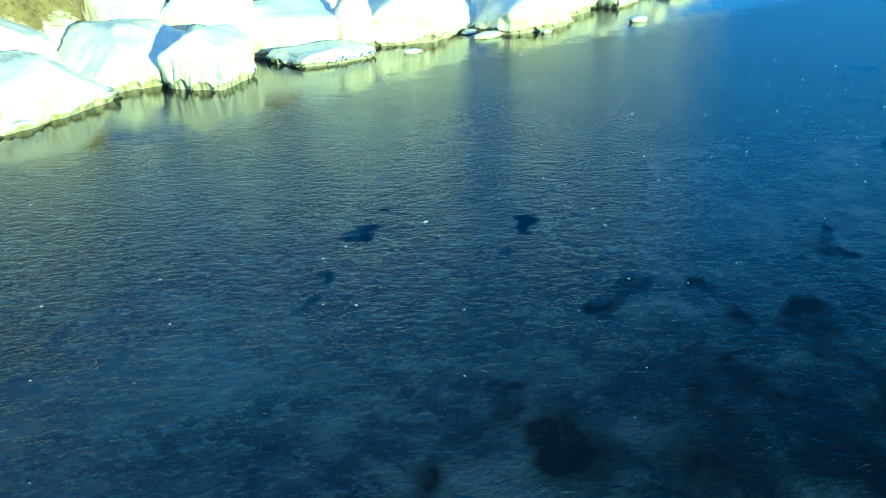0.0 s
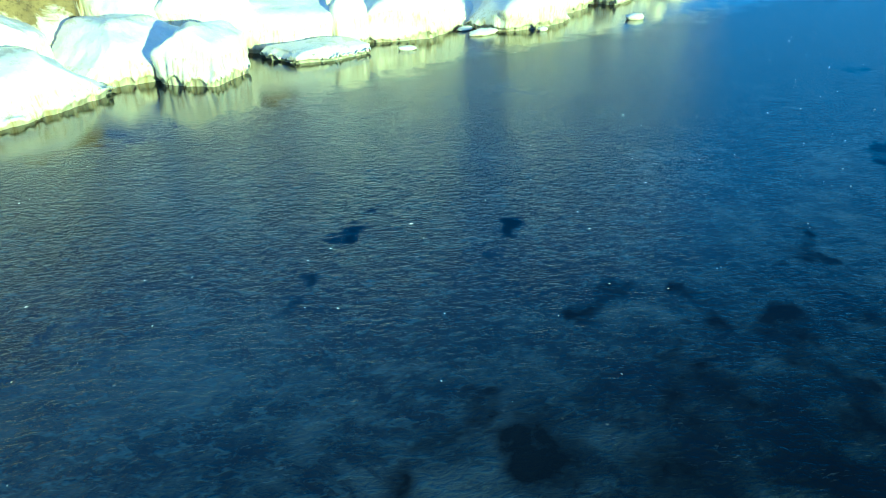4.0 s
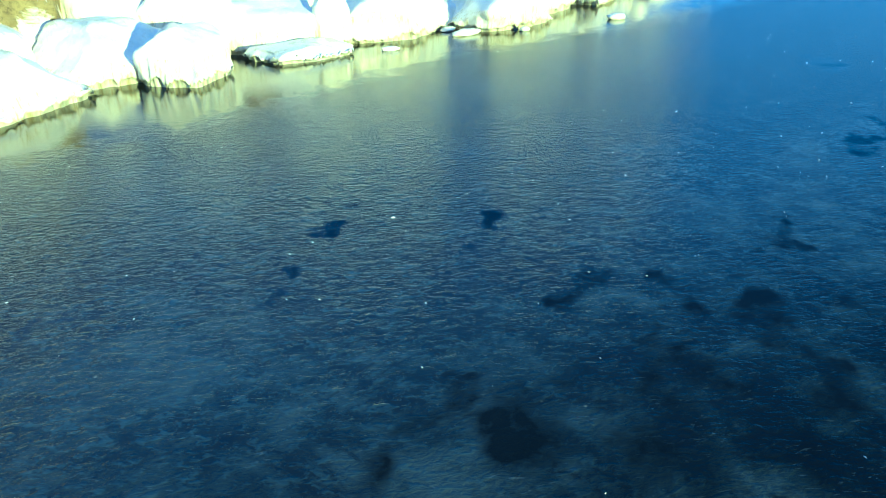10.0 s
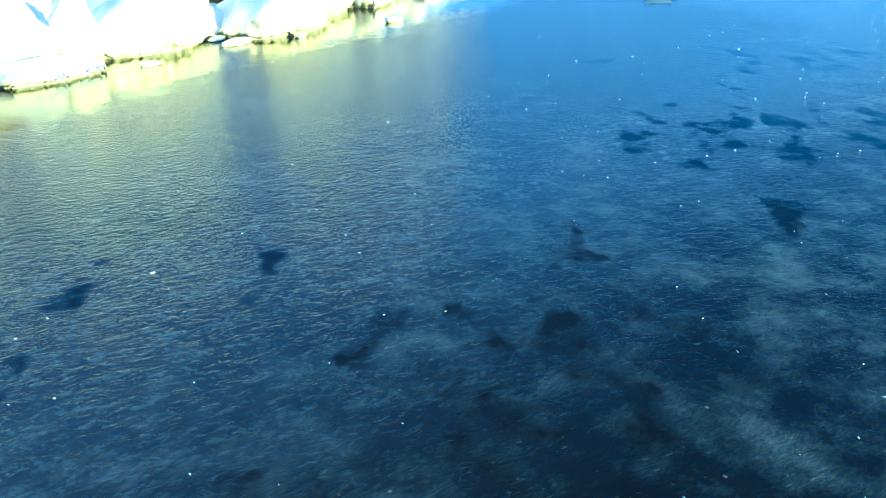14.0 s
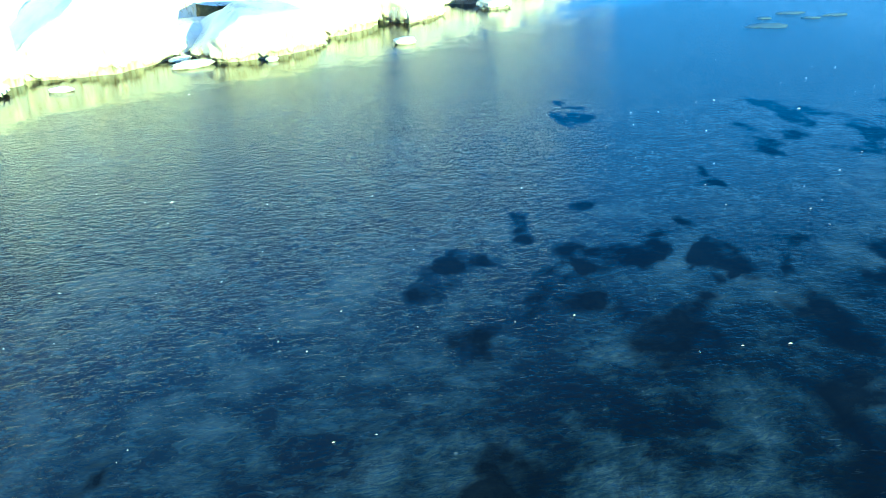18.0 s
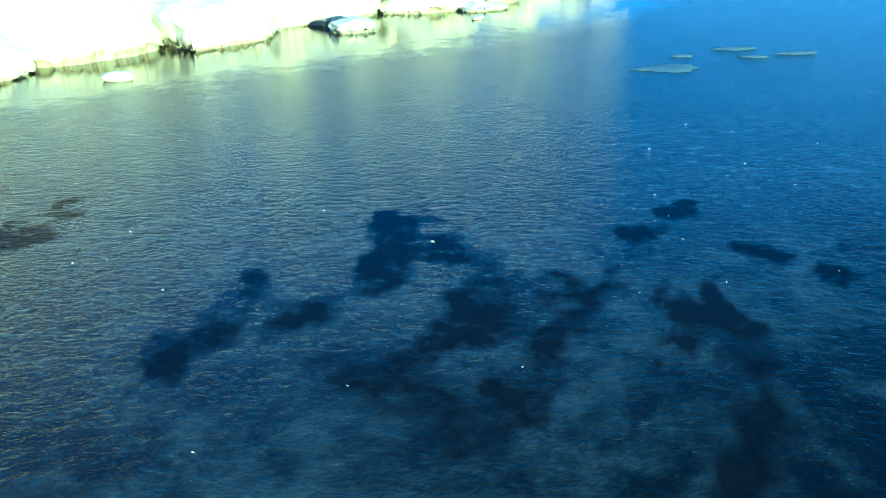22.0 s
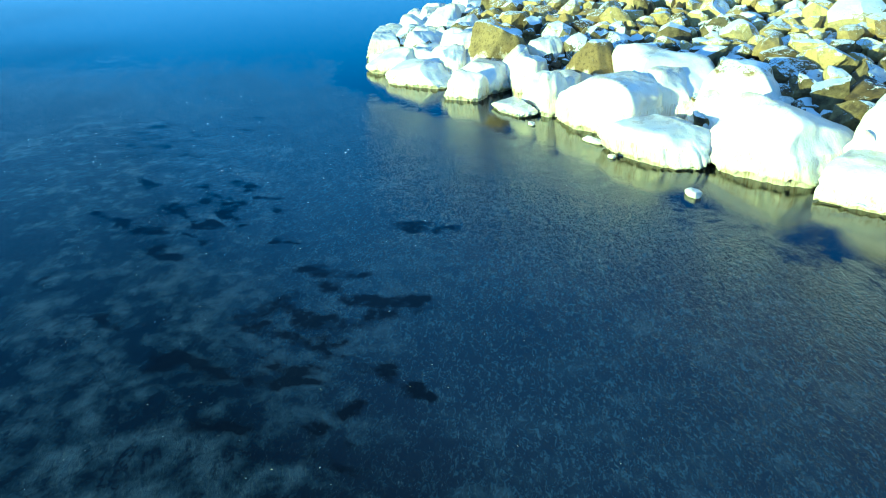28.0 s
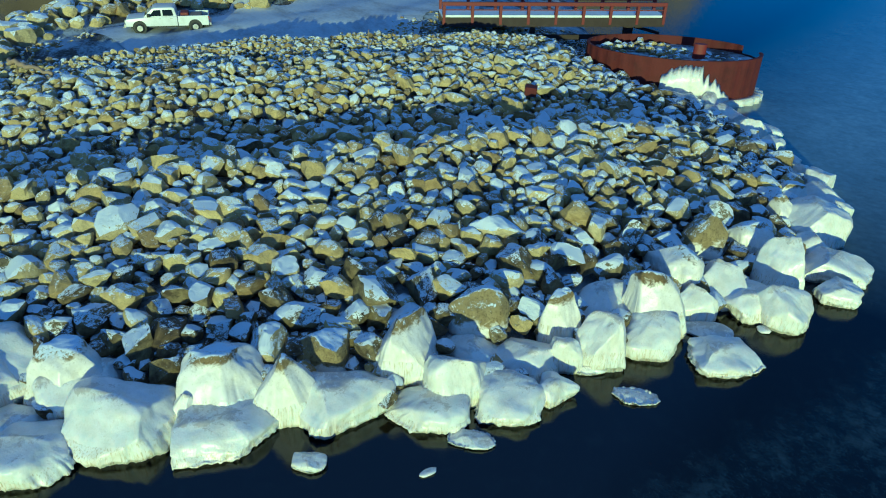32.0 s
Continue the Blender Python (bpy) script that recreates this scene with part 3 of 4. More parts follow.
def boulder(x, y, z, w, d, h, yaw, kind):
    """A boulder shaped as a rounded block with cut faces; ice hangs from it in a fluted, ragged skirt."""
    seed = len(TAKEN) + 7
    TAKEN.append((x, y, max(w, d) * 0.46))
    w, d, h = w * 1.13, d * 1.16, h * 1.12
    rng = np.random.RandomState(seed)
    na = NA if w > 1.4 else 72
    ang = np.linspace(0, 2 * np.pi, na, endpoint=False)
    lat = np.linspace(np.pi / 2, -0.45, NZ)
    A, B = np.meshgrid(ang, lat)
    co = np.stack([np.cos(A) * np.cos(B), np.sin(A) * np.cos(B), np.sin(B)], -1)
    p = {"half": 3.0, "peak": 2.6, "low": 2.6}.get(kind, 3.5)
    co /= (np.abs(co) ** p).sum(-1, keepdims=True) ** (1 / p)
    cuts = 9 if kind in ("half", "top", "peak") else 8
    for k in range(cuts):
        n = rng.normal(size=3) * (1, 1, 0.75)
        if k == 0:
            n = np.array([rng.normal() * 0.35, rng.normal() * 0.35 - 0.18, 1.0])
        n[2] = abs(n[2]) * (1 if k % 3 else 0.4)
        n /= np.linalg.norm(n)
        keep = rng.uniform(0.60, 0.92) if k else rng.uniform(0.66, 0.84)
        over = np.clip(co @ n - keep, 0, None)
        co = co - over[..., None] * n
    if kind == "peak":
        s = 1 - 0.42 * np.clip(co[..., 2] + 0.1, 0, 1)
        co[..., 0] = co[..., 0] * s - 0.15 * np.clip(co[..., 2], 0, 1)
        co[..., 1] *= s
    for k in range(2 if kind == "half" else 4):
        ring = (np.roll(co, 1, 1) + np.roll(co, -1, 1)) / 2
        mid = ring.copy()
        mid[1:-1] = (co[2:] + co[:-2]) / 4 + ring[1:-1] / 2
        mid[0] = co[0]
        co = co * 0.45 + mid * 0.55
    for k in range({"knob": 16, "ice": 5, "low": 3}.get(kind, 0)):
        c = rng.normal(size=3)
        c[2] = abs(c[2]) * 0.8
        c /= np.linalg.norm(c)
        r2 = rng.uniform(0.05, 0.12) if kind == "knob" else rng.uniform(0.08, 0.3)
        co = co * (1 + (0.17 if kind == "knob" else 0.07) * np.exp(-((co - c * 0.9) ** 2).sum(-1) / r2))[..., None]
    flat = co.reshape(-1, 3)
    lump = np.array([noise.noise(Vector(c) * 2.1 + Vector((seed, 0, 0))) + 0.45 * noise.noise(Vector(c) * 5.3 + Vector((0, seed, 0))) for c in flat]).reshape(A.shape)
    co = co * (1 + 0.075 * lump)[..., None]
    lo, hi = co.reshape(-1, 3).min(0), co.reshape(-1, 3).max(0)
    base = 0.0 if z < 0.05 else -0.35
    u = (co - (lo + hi) / 2) / (hi - lo)
    v = np.stack([u[..., 0] * w, u[..., 1] * d, (u[..., 2] + 0.5) * (h - base) + base], -1)
    icy = kind not in ("half",)
    if icy:
        low = np.clip(1.15 - v[..., 2] / max(h, 0.1) * 1.55, 0, 1)
        flute = sum(np.sin(ang * f + rng.uniform(0, 6.3)) * a for f, a in ((7, 0.012), (17, 0.014), (29, 0.013), (43, 0.010)))
        flute = flute + rng.normal(size=na) * 0.006
        v[..., :2] *= (1 + flute[None, :] * low)[..., None]
    m = {"half": HALF, "top": TOPPED, "peak": TOPPED}.get(kind, ICE)
    # rows below: ragged hem, undercut, foot under water
    hem = v[-1].copy()
    drop = np.abs(rng.normal(size=na)) * 0.06 + 0.05 * np.sin(ang * 5 + seed) ** 2
    hem[:, 2] = np.maximum(0.03 - z if z < 0.05 else -9, hem[:, 2] + 0.12 - drop) if icy and z < 0.05 else hem[:, 2] - drop * 0.6
    v[-1] = hem
    v[-2][:, 2] = np.maximum(v[-2][:, 2], hem[:, 2] + 0.05)
    under = hem * (0.94, 0.94, 1) + (0, 0, 0.02)
    foot = hem * (0.88, 0.88, 0) + (0, 0, -0.4 - max(0.0, min(z, 0.6)))
    rows = np.concatenate([v, under[None], foot[None]])
    nr = len(rows)
    idx = np.arange(nr * na).reshape(nr, na)

    def band(a, b):
        q = idx[a:b]
        return np.stack([q[:-1], q[1:], np.roll(q[1:], -1, 1), np.roll(q[:-1], -1, 1)], -1).reshape(-1, 4)

    split = NZ - 6
    verts = rows.reshape(-1, 3)

    def cut(a, b, name, material):
        f = band(a, b)
        f0 = f.min()
        return raw_mesh(name, verts[f0:f.max() + 1].tolist(), (f - f0).tolist(), material, True)

    skirted = icy and kind not in ("low",)
    ob = new("iced_boulder", cut(0, split if skirted else nr, "iced_boulder", m))
    ob.matrix_world = pose(x, y, z, 0, 0, yaw)
    tagged(ob, ICE_LABEL[kind], "boulder", "iced boulders on the shore")
    if skirted:
        sk = new("icicle_skirt", cut(split - 1, nr, "icicle_skirt", ICICLE))
        sk.parent = ob
        sk["label"] = "fluted skirt of hanging icicles"


boulder(-10.6, 15.6, 0.0, 2.70, 1.90, 1.00, 48, 'ice')
boulder(-8.0, 18.3, 0.0, 2.90, 1.90, 1.15, 33, 'ice')
boulder(-11.1, 17.2, 0.7, 1.88, 1.31, 0.84, 4, 'ice')
boulder(-9.4, 17.7, 0.6, 1.88, 1.32, 0.97, 5, 'ice')
boulder(-8.1, 20.5, 0.6, 1.62, 1.13, 0.58, 9, 'ice')
boulder(-6.8, 20.8, 0.6, 1.41, 0.99, 0.67, 13, 'ice')
boulder(-13.0, 16.7, 0.4, 2.01, 1.41, 0.60, 24, 'ice')
boulder(-13.1, 17.6, 0.9, 2.10, 1.47, 0.38, 13, 'ice')
boulder(-6.9, 17.1, 0.0, 2.18, 1.20, 0.33, 18, 'low')
boulder(-5.1, 20.2, 0.0, 3.45, 2.60, 1.55, 43, 'ice')
boulder(-1.7, 21.6, 0.0, 3.18, 2.38, 0.99, 46, 'ice')
boulder(-0.4, 24.5, 0.0, 3.31, 2.82, 1.70, 52, 'ice')
boulder(2.2, 26.7, 0.0, 3.30, 2.47, 0.91, 62, 'ice')
boulder(4.4, 30.2, 0.0, 3.35, 2.68, 1.20, 42, 'ice')
boulder(6.7, 32.2, 0.0, 2.71, 2.17, 0.84, 39, 'ice')
boulder(8.8, 34.4, 0.0, 2.45, 2.08, 0.93, 37, 'knob')
boulder(9.6, 36.0, 0.0, 1.62, 1.30, 0.89, 64, 'knob')
boulder(8.8, 32.1, 0.0, 1.50, 0.75, 0.23, 31, 'low')
boulder(5.4, 27.7, 0.0, 1.06, 0.74, 0.34, 37, 'low')
boulder(13.8, 42.4, 0.0, 2.61, 1.96, 0.75, 47, 'knob')
boulder(12.1, 38.0, 0.0, 1.59, 0.80, 0.11, 33, 'low')
boulder(9.9, 39.0, 0.0, 1.83, 1.55, 1.98, 44, 'ice')
boulder(11.0, 41.1, 0.0, 2.18, 1.85, 1.41, 38, 'ice')
boulder(9.9, 38.3, 0.0, 1.32, 0.79, 0.27, 50, 'low')
boulder(12.5, 43.8, 0.0, 1.99, 1.20, 0.21, 39, 'low')
boulder(13.3, 46.9, 0.0, 2.58, 2.07, 1.07, 54, 'ice')
boulder(11.3, 44.6, 0.1, 1.83, 1.47, 1.26, 49, 'ice')
boulder(11.8, 46.8, 0.2, 2.60, 2.08, 1.43, 40, 'ice')
boulder(10.6, 42.4, 0.4, 2.68, 1.88, 2.35, 49, 'peak')
boulder(8.5, 41.4, 0.9, 2.70, 1.89, 0.79, 49, 'ice')
boulder(8.1, 38.7, 0.6, 1.62, 1.14, 1.96, 38, 'top')
boulder(8.0, 36.7, 0.4, 2.89, 2.03, 0.72, 41, 'ice')
boulder(9.1, 37.7, 0.3, 1.15, 0.81, 1.09, 39, 'ice')
boulder(7.0, 33.5, 0.3, 2.25, 1.80, 1.64, 39, 'ice')
boulder(6.3, 35.3, 0.8, 2.35, 1.64, 0.34, 18, 'ice')
boulder(4.8, 33.0, 0.7, 2.36, 1.89, 1.94, 48, 'top')
boulder(2.5, 31.1, 0.9, 1.93, 1.45, 1.01, 50, 'half')
boulder(2.9, 28.9, 0.2, 2.30, 1.70, 2.15, 55, 'peak')
boulder(1.0, 27.6, 0.6, 2.76, 2.20, 1.70, 41, 'top')
boulder(0.8, 26.0, 0.3, 0.88, 0.71, 1.00, 52, 'ice')
boulder(-2.8, 24.5, 0.4, 2.96, 1.78, 0.98, 80, 'ice')
boulder(-5.2, 22.3, 0.6, 2.15, 1.72, 1.10, 49, 'ice')
boulder(-3.6, 21.9, 0.2, 2.67, 1.87, 0.42, 55, 'ice')
boulder(5.5, 36.6, 1.2, 2.26, 1.70, 1.45, 40, 'half')
boulder(-14.6, 11.6, 0.0, 2.68, 2.14, 0.99, 78, 'ice')
boulder(-11.8, 13.1, 0.0, 2.82, 1.97, 0.87, 71, 'ice')
boulder(-6.3, 18.4, 0.0, 0.97, 0.87, 1.41, 55, 'ice')
boulder(-8.3, 20.1, 1.0, 1.92, 1.44, 1.15, 75, 'half')
boulder(-6.4, 22.5, 0.6, 4.31, 3.01, 1.54, 56, 'ice')
boulder(-3.6, 24.2, 0.7, 2.57, 1.93, 1.48, 58, 'top')
boulder(-12.7, 16.4, 0.7, 3.15, 2.21, 1.56, 72, 'half')
boulder(-13.4, 13.9, 0.5, 1.92, 1.34, 0.72, 76, 'ice')
boulder(14.4, 46.8, 0.0, 2.40, 1.92, 1.51, 10, 'ice')
boulder(13.6, 49.2, 0.3, 2.14, 1.71, 2.19, 11, 'ice')
boulder(15.2, 52.5, 0.0, 3.08, 2.46, 1.04, 7, 'ice')
boulder(16.0, 50.4, 0.0, 1.80, 1.44, 0.80, 7, 'ice')
boulder(9.8, 45.7, 1.0, 2.49, 1.99, 1.29, 19, 'top')
boulder(11.5, 50.9, 1.0, 2.44, 1.95, 1.18, 14, 'top')
boulder(13.7, 53.8, 0.2, 2.25, 1.80, 0.97, 9, 'ice')
boulder(13.3, 55.7, 0.3, 3.16, 2.53, 1.58, 9, 'ice')
boulder(11.5, 55.5, 0.6, 1.72, 1.38, 1.29, 12, 'top')
boulder(13.7, 58.3, 0.0, 1.28, 1.03, 1.09, 8, 'ice')
boulder(12.2, 60.9, 0.2, 2.60, 2.08, 0.70, 10, 'ice')
boulder(10.0, 48.6, 1.2, 1.87, 1.50, 1.65, 17, 'half')
boulder(-20.9, 10.3, 0.0, 1.80, 1.44, 1.04, 100, 'low')
boulder(-19.1, 12.4, 0.4, 2.33, 1.87, 0.84, 97, 'ice')
boulder(-19.1, 10.7, 0.0, 1.72, 1.38, 0.44, 100, 'low')
boulder(-26.9, 11.1, 0.3, 1.64, 1.31, 0.93, 98, 'ice')
boulder(-24.7, 12.5, 0.5, 1.96, 1.57, 1.05, 96, 'ice')
boulder(-16.6, 13.8, 0.4, 1.74, 1.24, 0.43, 96, 'ice')


# iced stones that fill the shore between the large ones
rng = np.random.RandomState(5)
for k in range(6000):
    x, y = rng.uniform(-46, 18), rng.uniform(8, 75)
    s = float(shore_distance(np.array([x]), np.array([y]))[0])
    if not 0.0 < s < (3.2 if y > 22 else 5.2):
        continue
    r = rng.uniform(0.55, 1.0)
    if any((x - a) ** 2 + (y - b) ** 2 < ((0.95 if y > 22 else 0.6) * r + c * (0.95 if y > 22 else 0.75)) ** 2 for a, b, c in TAKEN):
        continue
    z = max(0.0, heights(x, y) - 0.1)
    boulder(x, y, z, r * 2, r * rng.uniform(1.4, 2.0), r * rng.uniform(0.8, 1.3), rng.uniform(0, 360),
            "ice" if s < 1.8 or y < 20 else "top" if rng.rand() < 0.5 else "half")

# lumps of ice at the foot of the steel cell and in the lake edge
boulder(5.4, 69.6, 0.0, 3.6, 2.2, 0.55, 20, 'low')
boulder(2.4, 71.0, 0.0, 3.0, 2.4, 0.9, 40, 'low')
boulder(-0.6, 70.4, 0.4, 3.0, 2.2, 0.9, 10, 'low')


def floe(x, y, w, d, h, yaw):
    rr = np.random.RandomState(int(abs(x * 31 + y * 17)))
    co, tri = stone_shape(int(abs(x * 13 + y * 7)) + 3, 3, 6, (0.55, 0.9), 0.2)
    v = co * np.array([w / 2, d / 2, h / 2]) * (1 + 0.05 * rr.normal(size=(len(co), 1)))
    v[:, 2] += h * 0.3
    ob = new("ice_floe", raw_mesh("ice_floe", v, tri, ICE, True))
    ob.matrix_world = pose(x, y, 0, 0, 0, yaw)
    tagged(ob, "small white floe frozen into the lake surface", "ice floe", "small floes near the shore")


floe(1.9, 21.7, 0.55, 0.40, 0.22, 20)
floe(8.6, 30.0, 0.65, 0.30, 0.12, 70)
floe(-1.2, 20.0, 0.30, 0.25, 0.14, 0)
floe(-2.8, 19.6, 0.95, 0.40, 0.20, 35)
floe(-4.9, 17.7, 0.45, 0.25, 0.12, 10)
floe(14.8, 48.8, 0.45, 0.35, 0.2, 50)
floe(14.3, 45.6, 0.6, 0.5, 0.25, 10)
floe(-3.2, 20.3, 0.6, 0.3, 0.14, 50)

def snow_patch(x, y, w, d, yaw):
    """A thin raft of snow frozen on the ice, with a ragged rim."""
    rr = np.random.RandomState(int(abs(x * 29 + y * 11)))
    n = 40
    rim = 1 + 0.22 * np.interp(np.arange(n), np.arange(0, n + 1, 4), np.append(rr.normal(size=10), 0)) + 0.08 * rr.normal(size=n)
    ang = np.linspace(0, 2 * np.pi, n, endpoint=False)
    V = [(0, 0, 0.025)]
    for q, z in ((0.5, 0.022), (0.85, 0.015), (1.0, 0.0)):
        V += [(math.cos(a) * w / 2 * q * r, math.sin(a) * d / 2 * q * r, z) for a, r in zip(ang, rim)]
    F = [(0, 1 + i, 1 + (i + 1) % n) for i in range(n)]
    for k in (0, 1):
        F += [(1 + k * n + i, 1 + (k + 1) * n + i, 1 + (k + 1) * n + (i + 1) % n, 1 + k * n + (i + 1) % n) for i in range(n)]
    ob = new("snow_patch", raw_mesh("snow_patch", V, F, THIN_SNOW, True))
    ob.matrix_world = pose(x, y, 0.002, 0, 0, yaw)
    tagged(ob, "thin pale patch of snow frozen onto the lake ice", "snow patch", "snow patches on the ice")


for x, y, w, d, yaw in ((12.3, 23.0, 1.25, 0.75, 15), (12.9, 24.3, 0.5, 0.35, 20), (14.3, 25.2, 1.1, 0.5, 10), (14.4, 24.2, 0.7, 0.3, 5), (15.5, 24.7, 0.9, 0.4, 15)):
    snow_patch(x, y, w, d, yaw)

# riprap: the nearest stones one by one, the rest as one heap
cells = {}


def in_cell(x, y):
    """Inside the steel cell's footprint."""
    a = radians(30)
    u, v = (x + 3.45) * math.cos(a) + (y - 74.1) * math.sin(a), (y - 74.1) * math.cos(a) - (x + 3.45) * math.sin(a)
    return (u / 7.2) ** 2 + (v / 4.1) ** 2 < 1


def free_spot(x, y, r):
    i, j = int(x // 2), int(y // 2)
    for a in (i - 1, i, i + 1):
        for b in (j - 1, j, j + 1):
            for px, py, pr in cells.get((a, b), ()):
                if (x - px) ** 2 + (y - py) ** 2 < ((r + pr) * 0.74) ** 2:
                    return False
    return True


def claim(x, y, r):
    cells.setdefault((int(x // 2), int(y // 2)), []).append((x, y, r))


for x, y, r in TAKEN:
    claim(x, y, r)
N = 95000
cx, cy = rng.uniform(-60, 16, N), rng.uniform(9, 82, N)
cs = shore_distance(cx, cy)
ch = height(cx, cy)
cd = dip_distance(cx, cy)
stones = []
for x, y, s, h, d in zip(cx, cy, cs, ch, cd):
    if s < (1.6 if y > 22 or x < -16 else 4.6):
        continue
    bank = float(bank_zone(x, y)) > 0.1
    on_track = d > 14 and abs(x - np.interp(y, [44, 52, 62, 76, 92], [-33, -31, -29, -30, -36])) < 5.0
    if ((d > 22 or on_track) and not bank) or in_cell(x, y):
        continue
    base = 0.60 if s < 7 else 0.49 if d < 2 else 0.38
    if bank:
        base = 0.75
    elif d > 11:
        base = 0.20 if d < 15 or y < 52 else 0.13
    r = base * rng.uniform(0.55, 1.35) * (1.35 if rng.rand() < 0.06 else 1)
    if free_spot(x, y, r):
        claim(x, y, r)
        stones.append((x, y, h, r))

# small stones in the gaps and over the gravel
small = []
N = 60000
cx, cy = rng.uniform(-60, 16, N), rng.uniform(9, 82, N)
cs, ch, cd = shore_distance(cx, cy), height(cx, cy), dip_distance(cx, cy)
for x, y, s, h, d in zip(cx, cy, cs, ch, cd):
    core = abs(x - np.interp(y, [44, 52, 62, 76, 92], [-33, -31, -29, -30, -36])) < 4.3 and d > 14
    if s < 2.6 or d > 26 or core or in_cell(x, y):
        continue
    r = rng.uniform(0.13, 0.30) if d < 9 else rng.uniform(0.07, 0.17)
    if d > 15 and rng.rand() < (d - 15) / 10:
        continue
    if free_spot(x, y, r):
        claim(x, y, r)
        small.append((x, y, h - (0.12 if d < 9 else 0.02), r))


def stone_pose(x, y, h, r):
    q = Euler(rng.uniform(-0.5, 0.5, 3) + np.array([0, 0, rng.uniform(0, 6.28)]))
    dims = (r * 2 * rng.uniform(1.0, 1.5), r * 2 * rng.uniform(0.85, 1.15), r * 2 * rng.uniform(0.7, 1.0))
    return Matrix.LocRotScale((x, y, h + r * rng.uniform(0.15, 0.5)), q, dims)


for x, y, w, d, h, yaw, words in ((2.9, 41.3, 2.8, 1.5, 1.5, 38, "large pale blocky slab among the riprap"), (4.9, 44.9, 1.7, 1.3, 1.6, 20, "tall tan block standing in the riprap"),
                                  (6.2, 44.9, 1.3, 1.2, 1.3, 70, "tan block leaning in the riprap"), (-6.2, 55.4, 2.6, 1.4, 1.5, 140, "large pale stone at the far end of the riprap")):
    ob = new("riprap_block", STONE_MESHES[int(abs(x * 3)) % 18])
    ob.matrix_world = Matrix.LocRotScale((x, y, heights(x, y) + h * 0.32), Euler((0.1, -0.05, radians(yaw))), (w, d, h))
    tagged(ob, words, "rock", "riprap stones of the bank")
stones.sort(key=lambda p: math.hypot(p[0] - 8, p[1] - 30))
pile = {False: ([], [], [0]), True: ([], [], [0])}


def heap_up(co, tri, m, stained):
    V, F, n = pile[stained]
    m = np.array(m)
    V.append((co * 0.5) @ m[:3, :3].T + m[:3, 3])
    F.append(np.array(tri) + n[0])
    n[0] += len(co)


def is_stained(x, y):
    """Algae darkens most stones in the splash zone."""
    s = float(shore_distance(np.array([x]), np.array([y]))[0])
    return rng.rand() < np.interp(s, [5.5, 6.8, 8.5], [0.85, 0.5, 0.06]) and x > -30


for i, (x, y, h, r) in enumerate(stones):
    m = stone_pose(x, y, h, r)
    k = rng.randint(len(SHAPES))
    dark = is_stained(x, y)
    if i < 300:
        ob = new("riprap_stone", (STAINED_MESHES if dark else STONE_MESHES)[k])
        ob.matrix_world = m
        tagged(ob, "dark algae-stained riprap stone dusted with snow" if dark else "angular tan riprap stone dusted with snow", "rock", "riprap stones of the bank")
    else:
        heap_up(*SHAPES[k], m, dark)
for x, y, h, r in small:
    heap_up(*SMALL_SHAPES[rng.randint(len(SMALL_SHAPES))], stone_pose(x, y, h, r), is_stained(x, y))
for k in range(130):
    q, a = math.sqrt(rng.rand()) * 0.9, rng.uniform(0, 2 * math.pi)
    u, w = 6.4 * q * math.cos(a), 3.5 * q * math.sin(a)
    x, y = -3.45 + u * math.cos(radians(30)) - w * math.sin(radians(30)), 74.1 + u * math.sin(radians(30)) + w * math.cos(radians(30))
    heap_up(*SMALL_SHAPES[rng.randint(len(SMALL_SHAPES))], stone_pose(x, y, 2.85 - 0.05 * u, rng.uniform(0.14, 0.34)), False)
for stained, words in ((False, "bank of many angular tan stones dusted with snow"), (True, "band of dark algae-stained stones above the ice")):
    V, F, n = pile[stained]
    heap = new("riprap_heap", raw_mesh("riprap_heap", np.concatenate(V).tolist(), np.concatenate(F).tolist(), STAINED_FAR if stained else STONES))
    tagged(heap, words, "riprap", kind="stuff")

# chips of ice and frozen scraps on the lake, too small to count
rr = np.random.RandomState(11)
V, F = [], []
for k in range(420):
    x, y = rr.uniform(-10, 17), rr.uniform(-1, 19)
    if shore_distance(np.array([x]), np.array([y]))[0] > -3:
        continue
    r, a = rr.uniform(0.004, 0.010) * (2 if rr.rand() < 0.08 else 1), rr.uniform(0, 6.28)
    c, s_ = math.cos(a), math.sin(a)
    shape = [(-1.6, -0.4, 0), (0.2, -0.6, 0), (1.5, 0.1, 0), (-0.3, 0.7, 0), (0.1, 0.0, 0.7)]
    n0 = len(V)
    V += [(x + r * (px * c - py * s_), y + r * (px * s_ + py * c), 0.001 + r * pz) for px, py, pz in shape]
    F += [(n0, n0 + 1, n0 + 4), (n0 + 1, n0 + 2, n0 + 4), (n0 + 2, n0 + 3, n0 + 4), (n0 + 3, n0, n0 + 4)]
chips = new("ice_chips", raw_mesh("ice_chips", V, F, ICE))
tagged(chips, "scattered white chips of ice on the lake", "ice chips", kind="stuff")


# ---- rusty sheet-pile cell ----
CELL, RADIUS = (-3.45, 74.1), 6.85
cell = new("sheet_pile_cell")
cell.matrix_world = pose(*CELL, 0, 0, 0, 30) @ Matrix.Diagonal((1, 0.56, 1, 1))
tagged(cell, "round rusty red steel sheet-pile cell with iced foot", "mooring cell")
NSEG = 132


